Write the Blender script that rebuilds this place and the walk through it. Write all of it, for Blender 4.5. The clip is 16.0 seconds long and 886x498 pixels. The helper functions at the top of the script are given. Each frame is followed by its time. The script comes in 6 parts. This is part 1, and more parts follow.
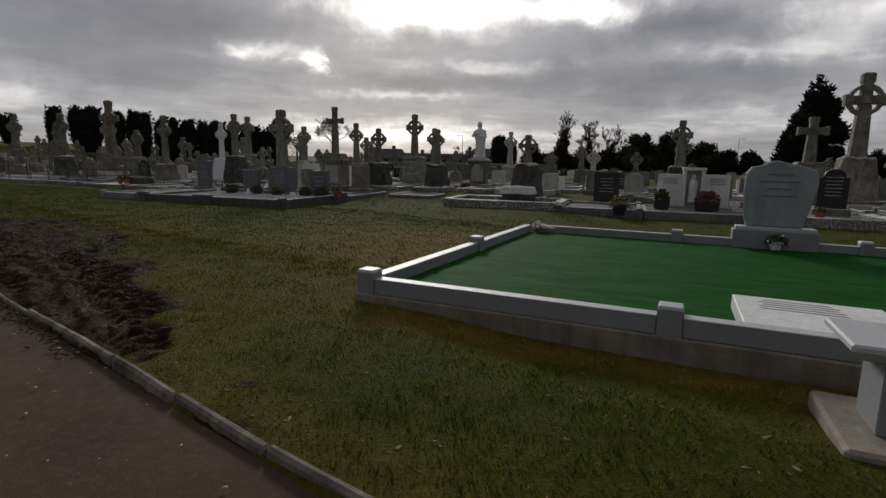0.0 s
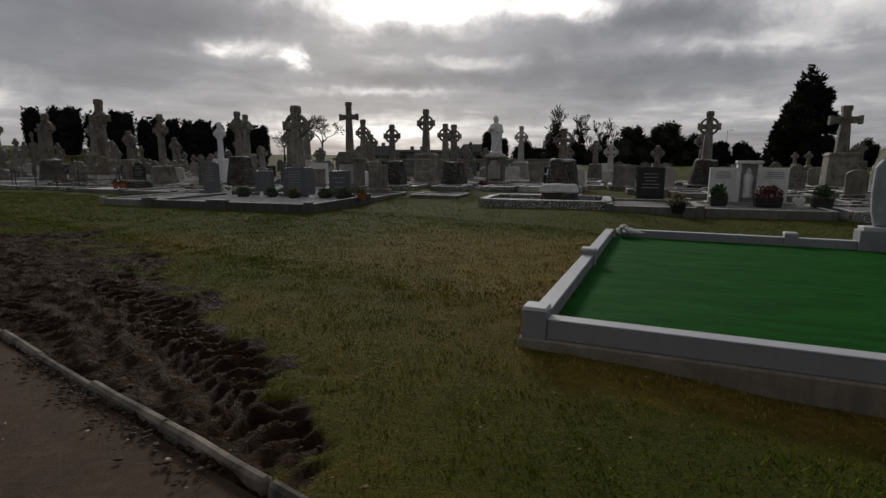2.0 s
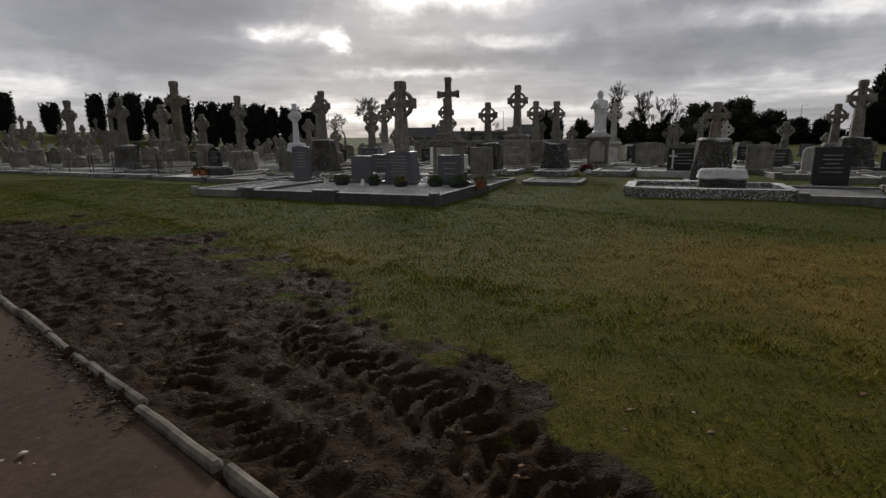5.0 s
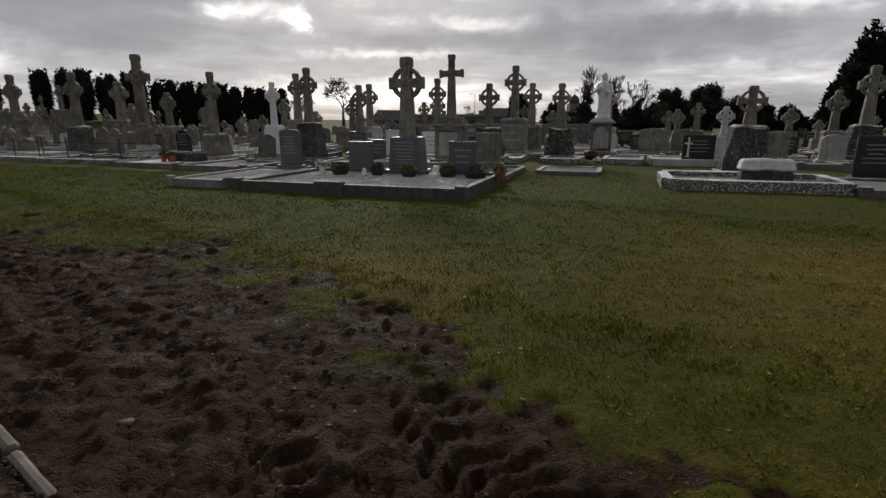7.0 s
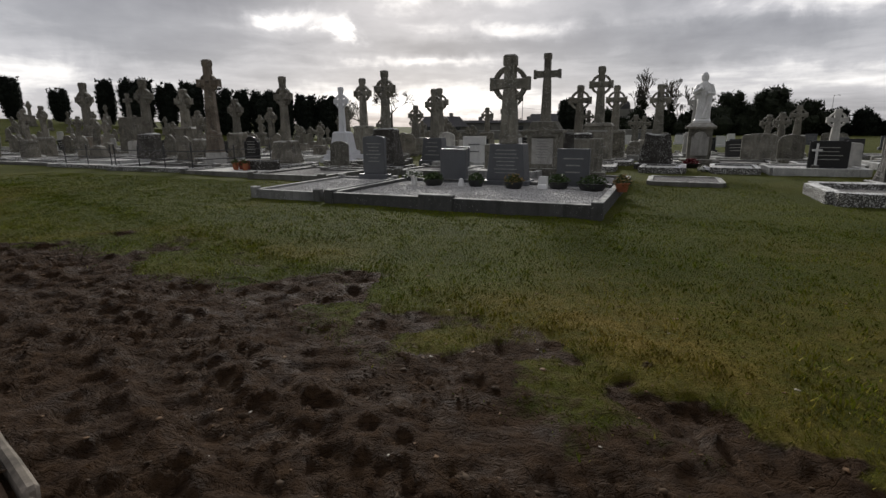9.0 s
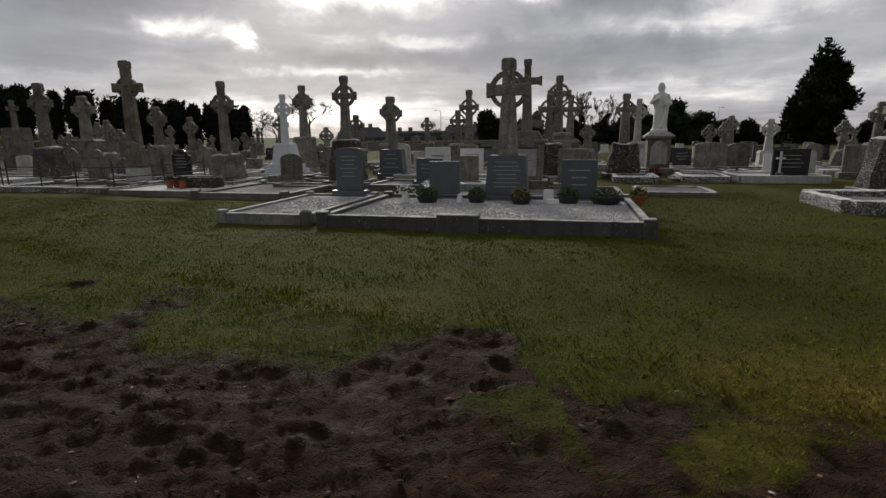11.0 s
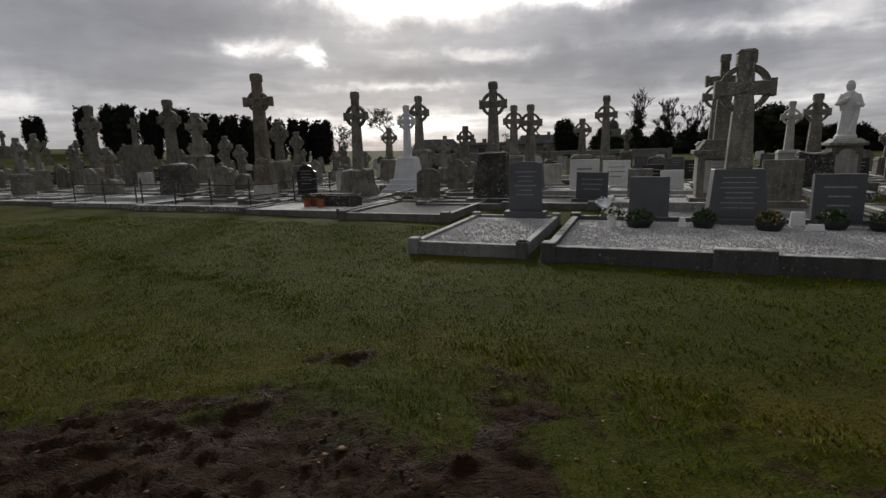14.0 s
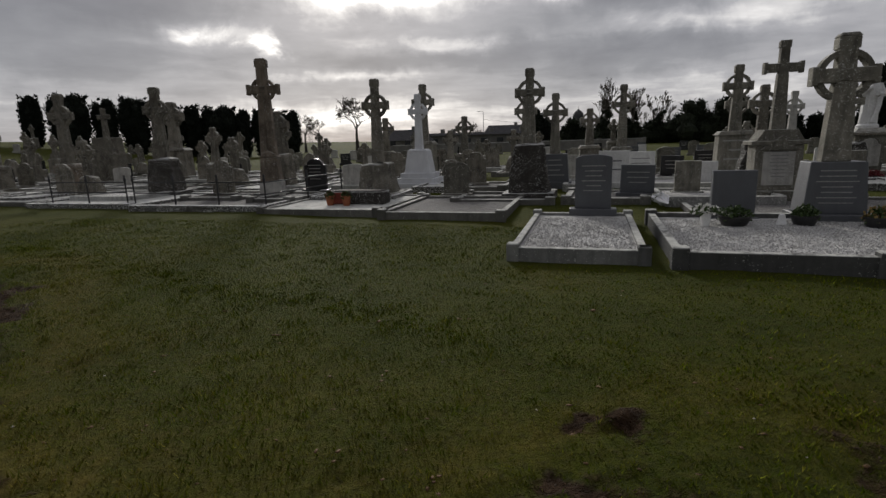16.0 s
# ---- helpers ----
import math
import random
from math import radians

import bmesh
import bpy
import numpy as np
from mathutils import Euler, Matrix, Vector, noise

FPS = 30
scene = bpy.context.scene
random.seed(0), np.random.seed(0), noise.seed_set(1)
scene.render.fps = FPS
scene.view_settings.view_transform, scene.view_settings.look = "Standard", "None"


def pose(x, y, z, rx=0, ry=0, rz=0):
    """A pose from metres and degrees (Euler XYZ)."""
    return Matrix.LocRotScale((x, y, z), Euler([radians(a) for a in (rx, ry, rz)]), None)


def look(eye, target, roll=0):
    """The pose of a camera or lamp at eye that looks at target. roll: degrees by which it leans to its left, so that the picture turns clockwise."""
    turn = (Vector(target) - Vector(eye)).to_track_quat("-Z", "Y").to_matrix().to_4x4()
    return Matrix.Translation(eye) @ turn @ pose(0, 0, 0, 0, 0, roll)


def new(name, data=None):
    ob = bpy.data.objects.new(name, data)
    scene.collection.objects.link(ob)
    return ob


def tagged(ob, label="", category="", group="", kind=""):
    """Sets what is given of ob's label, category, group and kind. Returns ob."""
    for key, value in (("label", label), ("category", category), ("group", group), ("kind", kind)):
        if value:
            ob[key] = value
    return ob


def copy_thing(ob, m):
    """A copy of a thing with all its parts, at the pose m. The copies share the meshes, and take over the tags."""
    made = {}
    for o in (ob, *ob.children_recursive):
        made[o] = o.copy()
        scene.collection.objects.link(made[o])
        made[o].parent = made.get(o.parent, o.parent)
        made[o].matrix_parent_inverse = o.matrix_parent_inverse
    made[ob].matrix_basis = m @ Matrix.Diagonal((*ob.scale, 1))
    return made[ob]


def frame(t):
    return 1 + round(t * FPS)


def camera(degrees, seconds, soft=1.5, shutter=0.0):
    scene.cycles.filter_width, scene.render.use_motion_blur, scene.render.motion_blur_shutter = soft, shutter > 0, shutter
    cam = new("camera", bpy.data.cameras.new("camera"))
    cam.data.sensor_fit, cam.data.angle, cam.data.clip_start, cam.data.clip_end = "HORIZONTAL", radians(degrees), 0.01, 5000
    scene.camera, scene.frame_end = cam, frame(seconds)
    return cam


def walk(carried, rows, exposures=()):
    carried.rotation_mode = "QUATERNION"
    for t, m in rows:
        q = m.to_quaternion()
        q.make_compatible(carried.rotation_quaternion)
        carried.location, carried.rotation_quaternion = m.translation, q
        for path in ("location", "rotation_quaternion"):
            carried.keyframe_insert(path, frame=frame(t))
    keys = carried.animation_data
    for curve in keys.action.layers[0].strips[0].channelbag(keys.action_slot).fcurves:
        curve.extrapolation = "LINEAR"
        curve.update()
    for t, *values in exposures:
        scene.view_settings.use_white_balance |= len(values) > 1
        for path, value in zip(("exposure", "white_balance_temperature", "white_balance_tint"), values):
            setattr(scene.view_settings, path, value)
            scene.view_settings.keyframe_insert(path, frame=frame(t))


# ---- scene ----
cam = camera(81.5, 16.0)
PATH = [
    (0, (-0.188, -0.107, 1.46), (-0.163, 1.865, 1.123), 1.0),
    (0.5, (-0.634, 0.219, 1.484), (-0.534, 2.189, 1.149), -0.7),
    (1, (-0.999, 0.628, 1.48), (-0.823, 2.59, 1.135), -0.4),
    (1.5, (-1.363, 0.961, 1.479), (-1.246, 2.929, 1.144), 0.7),
    (2, (-1.775, 1.259, 1.488), (-1.694, 3.227, 1.137), -0.0),
    (2.5, (-2.191, 1.688, 1.494), (-2.146, 3.653, 1.121), 0.4),
    (3, (-2.641, 2.023, 1.53), (-2.512, 3.977, 1.122), 0.6),
    (3.5, (-3.071, 2.429, 1.5), (-2.929, 4.38, 1.081), 1.2),
    (4, (-3.512, 2.829, 1.482), (-3.541, 4.806, 1.183), 1.7),
    (4.5, (-3.893, 3.098, 1.525), (-3.866, 5.073, 1.208), 2.0),
    (5, (-4.281, 3.529, 1.509), (-4.354, 5.483, 1.091), -0.7),
    (5.2, (-4.412, 3.684, 1.474), (-4.48, 5.638, 1.052), -0.7),
    (7.3, (-5.795, 5.353, 1.562), (-5.73, 7.293, 1.079), -0.1),
    (7.5, (-5.917, 5.513, 1.569), (-5.96, 7.453, 1.087), -1.0),
    (8, (-6.376, 5.852, 1.569), (-6.371, 7.794, 1.089), 0.1),
    (8.5, (-6.78, 6.193, 1.528), (-6.723, 8.125, 1.014), 0.5),
    (9, (-7.228, 6.647, 1.524), (-7.317, 8.592, 1.068), -0.4),
    (9.2, (-7.383, 6.778, 1.533), (-7.472, 8.727, 1.093), -0.9),
    (11.3, (-9.428, 8.367, 1.529), (-9.174, 10.306, 1.109), -0.6),
    (11.5, (-9.613, 8.51, 1.523), (-9.429, 10.454, 1.092), -0.8),
    (12, (-10.03, 8.891, 1.553), (-9.94, 10.84, 1.11), -1.0),
    (12.5, (-10.403, 9.263, 1.578), (-10.302, 11.216, 1.16), -1.0),
    (13, (-10.836, 9.643, 1.59), (-10.826, 11.605, 1.205), -0.7),
    (13.5, (-11.309, 9.89, 1.623), (-11.246, 11.855, 1.26), -1.1),
    (14, (-11.737, 10.237, 1.606), (-11.733, 12.202, 1.232), -1.5),
    (14.5, (-12.248, 10.536, 1.595), (-12.256, 12.502, 1.226), -1.2),
    (15, (-12.719, 10.847, 1.594), (-12.721, 12.809, 1.205), -1.1),
    (15.5, (-13.226, 11.12, 1.669), (-13.268, 13.086, 1.302), -0.9),
    (16, (-13.75, 11.377, 1.708), (-13.599, 13.328, 1.295), -1.8),
]
EXPOSURES = [(0, 0.32), (1.5, 0.25), (3.5, 0.4), (5, 0.58), (7.5, 0.75), (9, 0.92), (11.5, 0.65), (12.5, 0.6), (14.5, 0.55), (16, 0.5)]
walk(cam, [(t, look(eye, target, roll)) for t, eye, target, roll in PATH], EXPOSURES)

# ---- world, sun ----
SUN_AZ, SUN_EL = radians(-6), radians(22)
world = bpy.data.worlds.new("overcast_sky")
scene.world = world
world.use_nodes = True


class Nodes:
    """Small helper to write node trees in a line or two."""

    def __init__(self, tree):
        self.t = tree

    def add(self, node_type, **props):
        n = self.t.nodes.new(node_type)
        for k, v in props.items():
            if k == "op":
                n.operation = v
            elif k == "kind":
                n.data_type = v
            elif k == "blend":
                n.blend_type = v
        return n

    def link(self, a, b):
        self.t.links.new(a, b)

    def put(self, socket, v):
        if hasattr(v, "links"):
            self.t.links.new(v, socket)
        else:
            socket.default_value = v

    def math(self, op, a, b=0.0, c=0.0, clamp=False):
        n = self.add("ShaderNodeMath", op=op)
        n.use_clamp = clamp
        for s, v in zip(n.inputs, (a, b, c)):
            self.put(s, v)
        return n.outputs[0]

    def vec(self, op, a, b=(0, 0, 0)):
        n = self.add("ShaderNodeVectorMath", op=op)
        self.put(n.inputs[0], a)
        self.put(n.inputs[1], b)
        return n.outputs["Value"] if op in ("LENGTH", "DOT_PRODUCT", "DISTANCE") else n.outputs[0]

    def noise(self, vector, scale, detail=4.0, rough=0.55, distortion=0.0):
        n = self.add("ShaderNodeTexNoise")
        self.put(n.inputs["Vector"], vector)
        n.inputs["Scale"].default_value = scale
        n.inputs["Detail"].default_value = detail
        n.inputs["Roughness"].default_value = rough
        n.inputs["Distortion"].default_value = distortion
        return n.outputs[0]

    def ramp(self, fac, *stops):
        n = self.add("ShaderNodeValToRGB")
        self.put(n.inputs[0], fac)
        el = n.color_ramp.elements
        while len(el) < len(stops):
            el.new(0.5)
        for e, (p, c) in zip(el, stops):
            e.position = p
            e.color = (c, c, c, 1) if isinstance(c, (int, float)) else (*c, 1)
        return n.outputs[0]

    def mix(self, fac, a, b, blend="MIX"):
        n = self.add("ShaderNodeMix", kind="RGBA", blend=blend)
        self.put(n.inputs[0], fac)
        for s, v in ((n.inputs[6], a), (n.inputs[7], b)):
            self.put(s, (*v, 1) if isinstance(v, tuple) and len(v) == 3 else v)
        return n.outputs[2]


def build_sky():
    w = Nodes(world.node_tree)
    bg = world.node_tree.nodes["Background"]
    way = w.add("ShaderNodeTexCoord").outputs["Generated"]
    sep = w.add("ShaderNodeSeparateXYZ")
    w.link(way, sep.inputs[0])
    x, y, z = sep.outputs
    zz = w.math("MAXIMUM", z, 0.0)
    # flat cloud deck seen in perspective
    deck = w.add("ShaderNodeCombineXYZ")
    lift = w.math("ADD", zz, 0.10)
    w.put(deck.inputs[0], w.math("DIVIDE", x, lift))
    w.put(deck.inputs[1], w.math("DIVIDE", y, lift))
    big = w.noise(deck.outputs[0], 0.55, 5.0, 0.55, 0.35)
    fine = w.noise(deck.outputs[0], 1.9, 7.0, 0.58, 0.3)
    az = w.math("MULTIPLY", w.math("ARCTAN2", x, y), 57.29578)
    el = w.math("MULTIPLY", w.math("ARCSINE", z), 57.29578)
    # ragged edges for the breaks in the cloud
    warp1 = w.math("MULTIPLY", w.math("SUBTRACT", w.noise(way, 9.0, 6.0, 0.6, 0.4), 0.5), 9.0)
    warp2 = w.math("MULTIPLY", w.math("SUBTRACT", w.noise(way, 6.0, 6.0, 0.6, 0.4), 0.5), 14.0)
    azw, elw = w.math("ADD", az, w.math("MULTIPLY", warp2, 1.6)), w.math("ADD", el, w.math("MULTIPLY", warp1, 0.45))
    gaps = None
    for a, e, sa, se, power in (
        (-2.0, 15.0, 9.0, 1.9, 1.25), (-17.0, 10.6, 3.8, 0.9, 0.75), (-11.3, 9.7, 1.4, 0.9, 0.8),
        (15.0, 15.4, 6.0, 1.3, 1.0), (31.0, 10.2, 9.0, 1.0, 0.55), (41.0, 12.5, 8.0, 2.0, 0.6),
        (5.0, 10.2, 6.0, 0.7, 0.45), (-5.0, 6.9, 6.0, 0.6, 0.5), (-43.0, 5.0, 9.0, 2.0, 0.5),
        (-3.0, 2.6, 16.0, 1.5, 0.62), (36.0, 4.8, 14.0, 1.0, 0.30), (-2.0, 19.5, 14.0, 2.0, 0.8),
        (-27.0, 12.6, 11.0, 2.6, -0.5), (1.0, 8.5, 9.0, 0.9, -0.25), (22.0, 8.0, 9.0, 2.2, -0.5), (-30.0, 7.5, 10.0, 1.8, -0.3), (24.0, 13.0, 7.0, 1.2, -0.5)):
        da = w.math("DIVIDE", w.math("SUBTRACT", azw, a), sa)
        de = w.math("DIVIDE", w.math("SUBTRACT", elw, e), se)
        q = w.math("ADD", w.math("MULTIPLY", da, da), w.math("MULTIPLY", de, de))
        g = w.math("MULTIPLY", w.math("EXPONENT", w.math("MULTIPLY", q, -0.9)), power)
        gaps = g if gaps is None else w.math("ADD", gaps, g)
    cover = w.math("ADD", w.math("MULTIPLY", big, 0.6), w.math("MULTIPLY", fine, 0.4))
    # thick cloud is grey, thin cloud towards the sun glows
    thin = w.math("ADD", w.math("MULTIPLY", w.math("SUBTRACT", cover, 0.5), 1.7), gaps)
    glow = w.ramp(w.math("ADD", w.math("MULTIPLY", thin, 0.6), 0.34), (0.0, (0.150, 0.150, 0.165)), (0.22, (0.205, 0.205, 0.220)), (0.42, (0.315, 0.31, 0.325)), (0.58, (0.55, 0.535, 0.53)), (0.72, (0.86, 0.84, 0.82)), (1.0, (1.0, 0.985, 0.96)))
    ahead = w.vec("DOT_PRODUCT", way, (math.sin(SUN_AZ), math.cos(SUN_AZ), 0.35))
    light = w.mix(1.0, glow, w.ramp(w.math("ADD", w.math("MULTIPLY", ahead, 0.5), 0.5), (0.0, 0.40), (0.75, 0.90), (0.92, 1.0)), "MULTIPLY")
    sky = w.add("ShaderNodeTexSky")
    sky.sky_type = "NISHITA"
    sky.sun_disc = False
    sky.sun_elevation, sky.sun_rotation = SUN_EL, SUN_AZ
    blue = w.mix(1.0, sky.outputs[0], (0.10, 0.10, 0.10), "MULTIPLY")
    w.link(w.mix(0.97, blue, light), bg.inputs[0])
    bg.inputs[1].default_value = 1.0


build_sky()
sun = new("sun", bpy.data.lights.new("sun", "SUN"))
sun.data.energy, sun.data.angle, sun.data.color = 1.5, radians(10), (1.0, 0.96, 0.90)
sun.matrix_world = look((0, 0, 30), (-math.sin(SUN_AZ) * 30, -math.cos(SUN_AZ) * 30, 30 - 30 * math.tan(SUN_EL)))
tagged(sun, kind="structure")


# ---- materials ----
def base_material(name, rough=0.85, metal=0.0):
    m = bpy.data.materials.new(name)
    m.use_nodes = True
    s = m.node_tree.nodes["Principled BSDF"]
    s.inputs["Roughness"].default_value, s.inputs["Metallic"].default_value = rough, metal
    s.inputs["Specular IOR Level"].default_value = 0.5 if rough < 0.6 else 0.2
    return m, s, Nodes(m.node_tree)


def bump(n, s, height, strength=0.4, distance=0.02):
    b = n.add("ShaderNodeBump")
    b.inputs["Strength"].default_value, b.inputs["Distance"].default_value = strength, distance
    n.link(height, b.inputs["Height"])
    n.link(b.outputs[0], s.inputs["Normal"])


def stone(name, colour, lichen=0.0, lichen_lit_colour=(0.62, 0.62, 0.58), stain=0.5, grain=120.0, rough=0.88, vary=0.25):
    """Weathered stone: fine grain, broad stains, patches of pale lichen, tops painted brighter as if sky-lit."""
    m, s, n = base_material(name, rough)
    co = n.add("ShaderNodeTexCoord").outputs["Object"]
    info = n.add("ShaderNodeObjectInfo").outputs["Random"]
    off = n.add("ShaderNodeCombineXYZ")
    for i in range(3):
        n.put(off.inputs[i], n.math("MULTIPLY", info, 37.0 + 11 * i))
    p = n.vec("ADD", co, off.outputs[0])
    g = n.noise(p, grain, 3.0, 0.7)
    b = n.noise(p, 2.6, 6.0, 0.65)
    dark = tuple(c * (1 - 0.75 * stain) for c in colour)
    light = tuple(min(1, c * (1 + 0.45 * stain)) for c in colour)
    streak = n.noise(n.vec("MULTIPLY", p, (6.0, 6.0, 0.7)), 1.6, 4.0, 0.6)
    c = n.mix(n.ramp(n.math("ADD", n.math("MULTIPLY", b, 0.6), n.math("MULTIPLY", streak, 0.4)), (0.38, 0.0), (0.62, 1.0)), dark, light)
    c = n.mix(n.math("MULTIPLY", n.ramp(g, (0.35, 1.0), (0.65, 0.0)), 0.35), c, tuple(v * 0.45 for v in colour))
    c = n.mix(1.0, c, n.ramp(info, (0.0, 1 - vary), (1.0, 1 + vary)), "MULTIPLY")
    if lichen > 0:
        sp = n.noise(p, 34.0, 4.0, 0.65, 0.4)
        big = n.noise(p, 1.7, 3.0, 0.6)
        k = n.math("MULTIPLY", n.ramp(sp, (0.66 - 0.22 * lichen, 0.0), (0.71 - 0.22 * lichen, 1.0)), n.ramp(big, (0.42 - 0.25 * lichen, 0.0), (0.58 - 0.2 * lichen, 1.0)))
        c = n.mix(n.math("MULTIPLY", k, 0.85), c, lichen_lit_colour)
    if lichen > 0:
        # lichen and sky-lit brightness painted together into the colour of upward faces
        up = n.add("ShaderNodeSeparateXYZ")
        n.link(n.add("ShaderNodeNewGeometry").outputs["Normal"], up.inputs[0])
        lit_tops = n.math("MULTIPLY", n.ramp(up.outputs[2], (0.55, 0.0), (0.85, 1.0)), n.ramp(n.noise(p, 5.0, 5.0, 0.7), (0.36, 0.1), (0.55, 0.85)))
        c = n.mix(lit_tops, c, lichen_lit_colour)
    n.link(c, s.inputs["Base Color"])
    bump(n, s, n.math("ADD", n.math("MULTIPLY", b, 1.0), n.math("MULTIPLY", g, 0.25)), 0.5, 0.02)
    return m


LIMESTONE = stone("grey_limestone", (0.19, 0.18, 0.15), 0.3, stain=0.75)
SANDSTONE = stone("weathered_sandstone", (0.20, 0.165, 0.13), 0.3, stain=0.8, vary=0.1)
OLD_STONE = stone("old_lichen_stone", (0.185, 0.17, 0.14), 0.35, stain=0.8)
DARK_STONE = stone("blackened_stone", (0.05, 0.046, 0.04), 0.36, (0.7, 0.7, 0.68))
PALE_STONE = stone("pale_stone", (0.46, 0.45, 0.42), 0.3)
WHITE_STONE = stone("white_limewashed_stone", (0.74, 0.75, 0.78), 0.0, stain=0.15, vary=0.02)
WHITE_MARBLE = stone("white_marble", (0.72, 0.72, 0.71), 0.0, stain=0.2, grain=20, rough=0.55, vary=0.05)
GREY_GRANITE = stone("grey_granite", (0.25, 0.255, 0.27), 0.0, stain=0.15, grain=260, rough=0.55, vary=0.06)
PALE_GRANITE = stone("pale_grey_granite", (0.50, 0.51, 0.53), 0.0, stain=0.12, grain=260, rough=0.5, vary=0.04)
MID_GRANITE = stone("hewn_grey_granite", (0.33, 0.34, 0.36), 0.0, stain=0.25, grain=200, rough=0.6, vary=0.02)
SLATE_GRANITE = stone("dark_grey_granite", (0.10, 0.105, 0.115), 0.0, stain=0.2, grain=240, rough=0.45, vary=0.12)
BLACK_GRANITE = stone("black_polished_granite", (0.018, 0.018, 0.02), 0.0, stain=0.1, grain=200, rough=0.25, vary=0.02)
CONCRETE = stone("poured_concrete", (0.27, 0.235, 0.19), 0.0, stain=0.5, grain=70)
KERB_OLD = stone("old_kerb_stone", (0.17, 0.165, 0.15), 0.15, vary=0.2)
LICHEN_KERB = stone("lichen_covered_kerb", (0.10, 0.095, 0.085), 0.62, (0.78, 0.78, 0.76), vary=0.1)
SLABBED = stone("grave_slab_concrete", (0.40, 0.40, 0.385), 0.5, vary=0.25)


def plain(name, colour, rough=0.6, metal=0.0, scale=30.0, amount=0.3):
    m, s, n = base_material(name, rough, metal)
    co = n.add("ShaderNodeTexCoord").outputs["Object"]
    k = n.noise(co, scale, 4.0, 0.6)
    c = n.mix(n.ramp(k, (0.3, 0.0), (0.7, 1.0)), tuple(v * (1 - amount) for v in colour), tuple(min(1, v * (1 + amount)) for v in colour))
    n.link(c, s.inputs["Base Color"])
    bump(n, s, k, 0.25, 0.01)
    return m


IRON = plain("black_painted_iron", (0.02, 0.02, 0.022), 0.5)
TERRACOTTA = plain("terracotta", (0.34, 0.12, 0.06), 0.8)
BLACK_PLASTIC = plain("black_plastic_pot", (0.02, 0.02, 0.02), 0.45)
WHITE_PLASTIC = plain("white_plastic", (0.75, 0.75, 0.74), 0.4, amount=0.1)
LETTER_PALE = plain("pale_lettering", (0.33, 0.33, 0.31), 0.6)
LETTER_DARK = plain("dark_lettering", (0.17, 0.17, 0.18), 0.6)
LETTER_GOLD = plain("gilt_lettering", (0.62, 0.56, 0.42), 0.4)
PAINT_RED = plain("brick_red_paint", (0.26, 0.07, 0.05), 0.7)
FOIL = plain("white_wrapping", (0.70, 0.70, 0.72), 0.45, amount=0.15)
PETAL_WHITE = plain("white_petals", (0.75, 0.74, 0.70), 0.7)
PETAL_YELLOW = plain("yellow_petals", (0.28, 0.20, 0.08), 0.7)
PETAL_RED = plain("dark_red_petals", (0.13, 0.015, 0.02), 0.7)
PETAL_PINK = plain("pink_petals", (0.5, 0.2, 0.25), 0.7)
LEAF = plain("pot_plant_leaves", (0.05, 0.08, 0.025), 0.6)
HEATHER = plain("reddish_heather", (0.12, 0.05, 0.045), 0.8)
BARK = plain("bare_bark", (0.07, 0.062, 0.055), 0.9, scale=8)
YEW = plain("yew_foliage", (0.010, 0.014, 0.009), 0.8, scale=3.0, amount=0.5)
CONIFER = plain("conifer_foliage", (0.013, 0.018, 0.011), 0.8, scale=1.5, amount=0.5)
HEDGE = plain("evergreen_scrub", (0.018, 0.023, 0.012), 0.8, scale=1.2, amount=0.5)
TWIG = plain("bare_twigs", (0.105, 0.095, 0.08), 0.9, scale=2.0)
ROOFING = plain("dark_slate_roof", (0.07, 0.068, 0.07), 0.7, scale=2.0)
RENDER_WALL = plain("grey_rendered_wall", (0.20, 0.195, 0.18), 0.9, scale=1.5, amount=0.2)
GLASS = plain("dark_window_glass", (0.03, 0.035, 0.04), 0.1)
STEEL = plain("galvanised_steel", (0.35, 0.36, 0.37), 0.5, 0.6)


def gravel_material(name, a, b, scale):
    m, s, n = base_material(name, 0.9)
    co = n.add("ShaderNodeTexCoord").outputs["Object"]
    v = n.add("ShaderNodeTexVoronoi")
    n.put(v.inputs["Vector"], co)
    v.inputs["Scale"].default_value = scale
    tone = n.add("ShaderNodeSeparateColor")
    n.link(v.outputs["Color"], tone.inputs[0])
    big = n.noise(co, 1.2, 4.0, 0.6)
    c = n.mix(tone.outputs[0], a, b)
    c = n.mix(n.math("MULTIPLY", n.ramp(v.outputs["Distance"], (0.35, 0.0), (0.75, 1.0)), 0.7), c, tuple(q * 0.3 for q in a))
    c = n.mix(n.math("MULTIPLY", n.ramp(big, (0.45, 0.0), (0.7, 1.0)), 0.35), c, (0.12, 0.11, 0.08))
    n.link(c, s.inputs["Base Color"])
    bump(n, s, n.math("SUBTRACT", 1.0, v.outputs["Distance"]), 0.8, 0.015)
    return m


CHIPPINGS = gravel_material("pale_limestone_chippings", (0.55, 0.54, 0.53), (0.82, 0.81, 0.79), 55)
DARK_GRAVEL = gravel_material("grey_grave_gravel", (0.17, 0.165, 0.16), (0.33, 0.32, 0.31), 50)


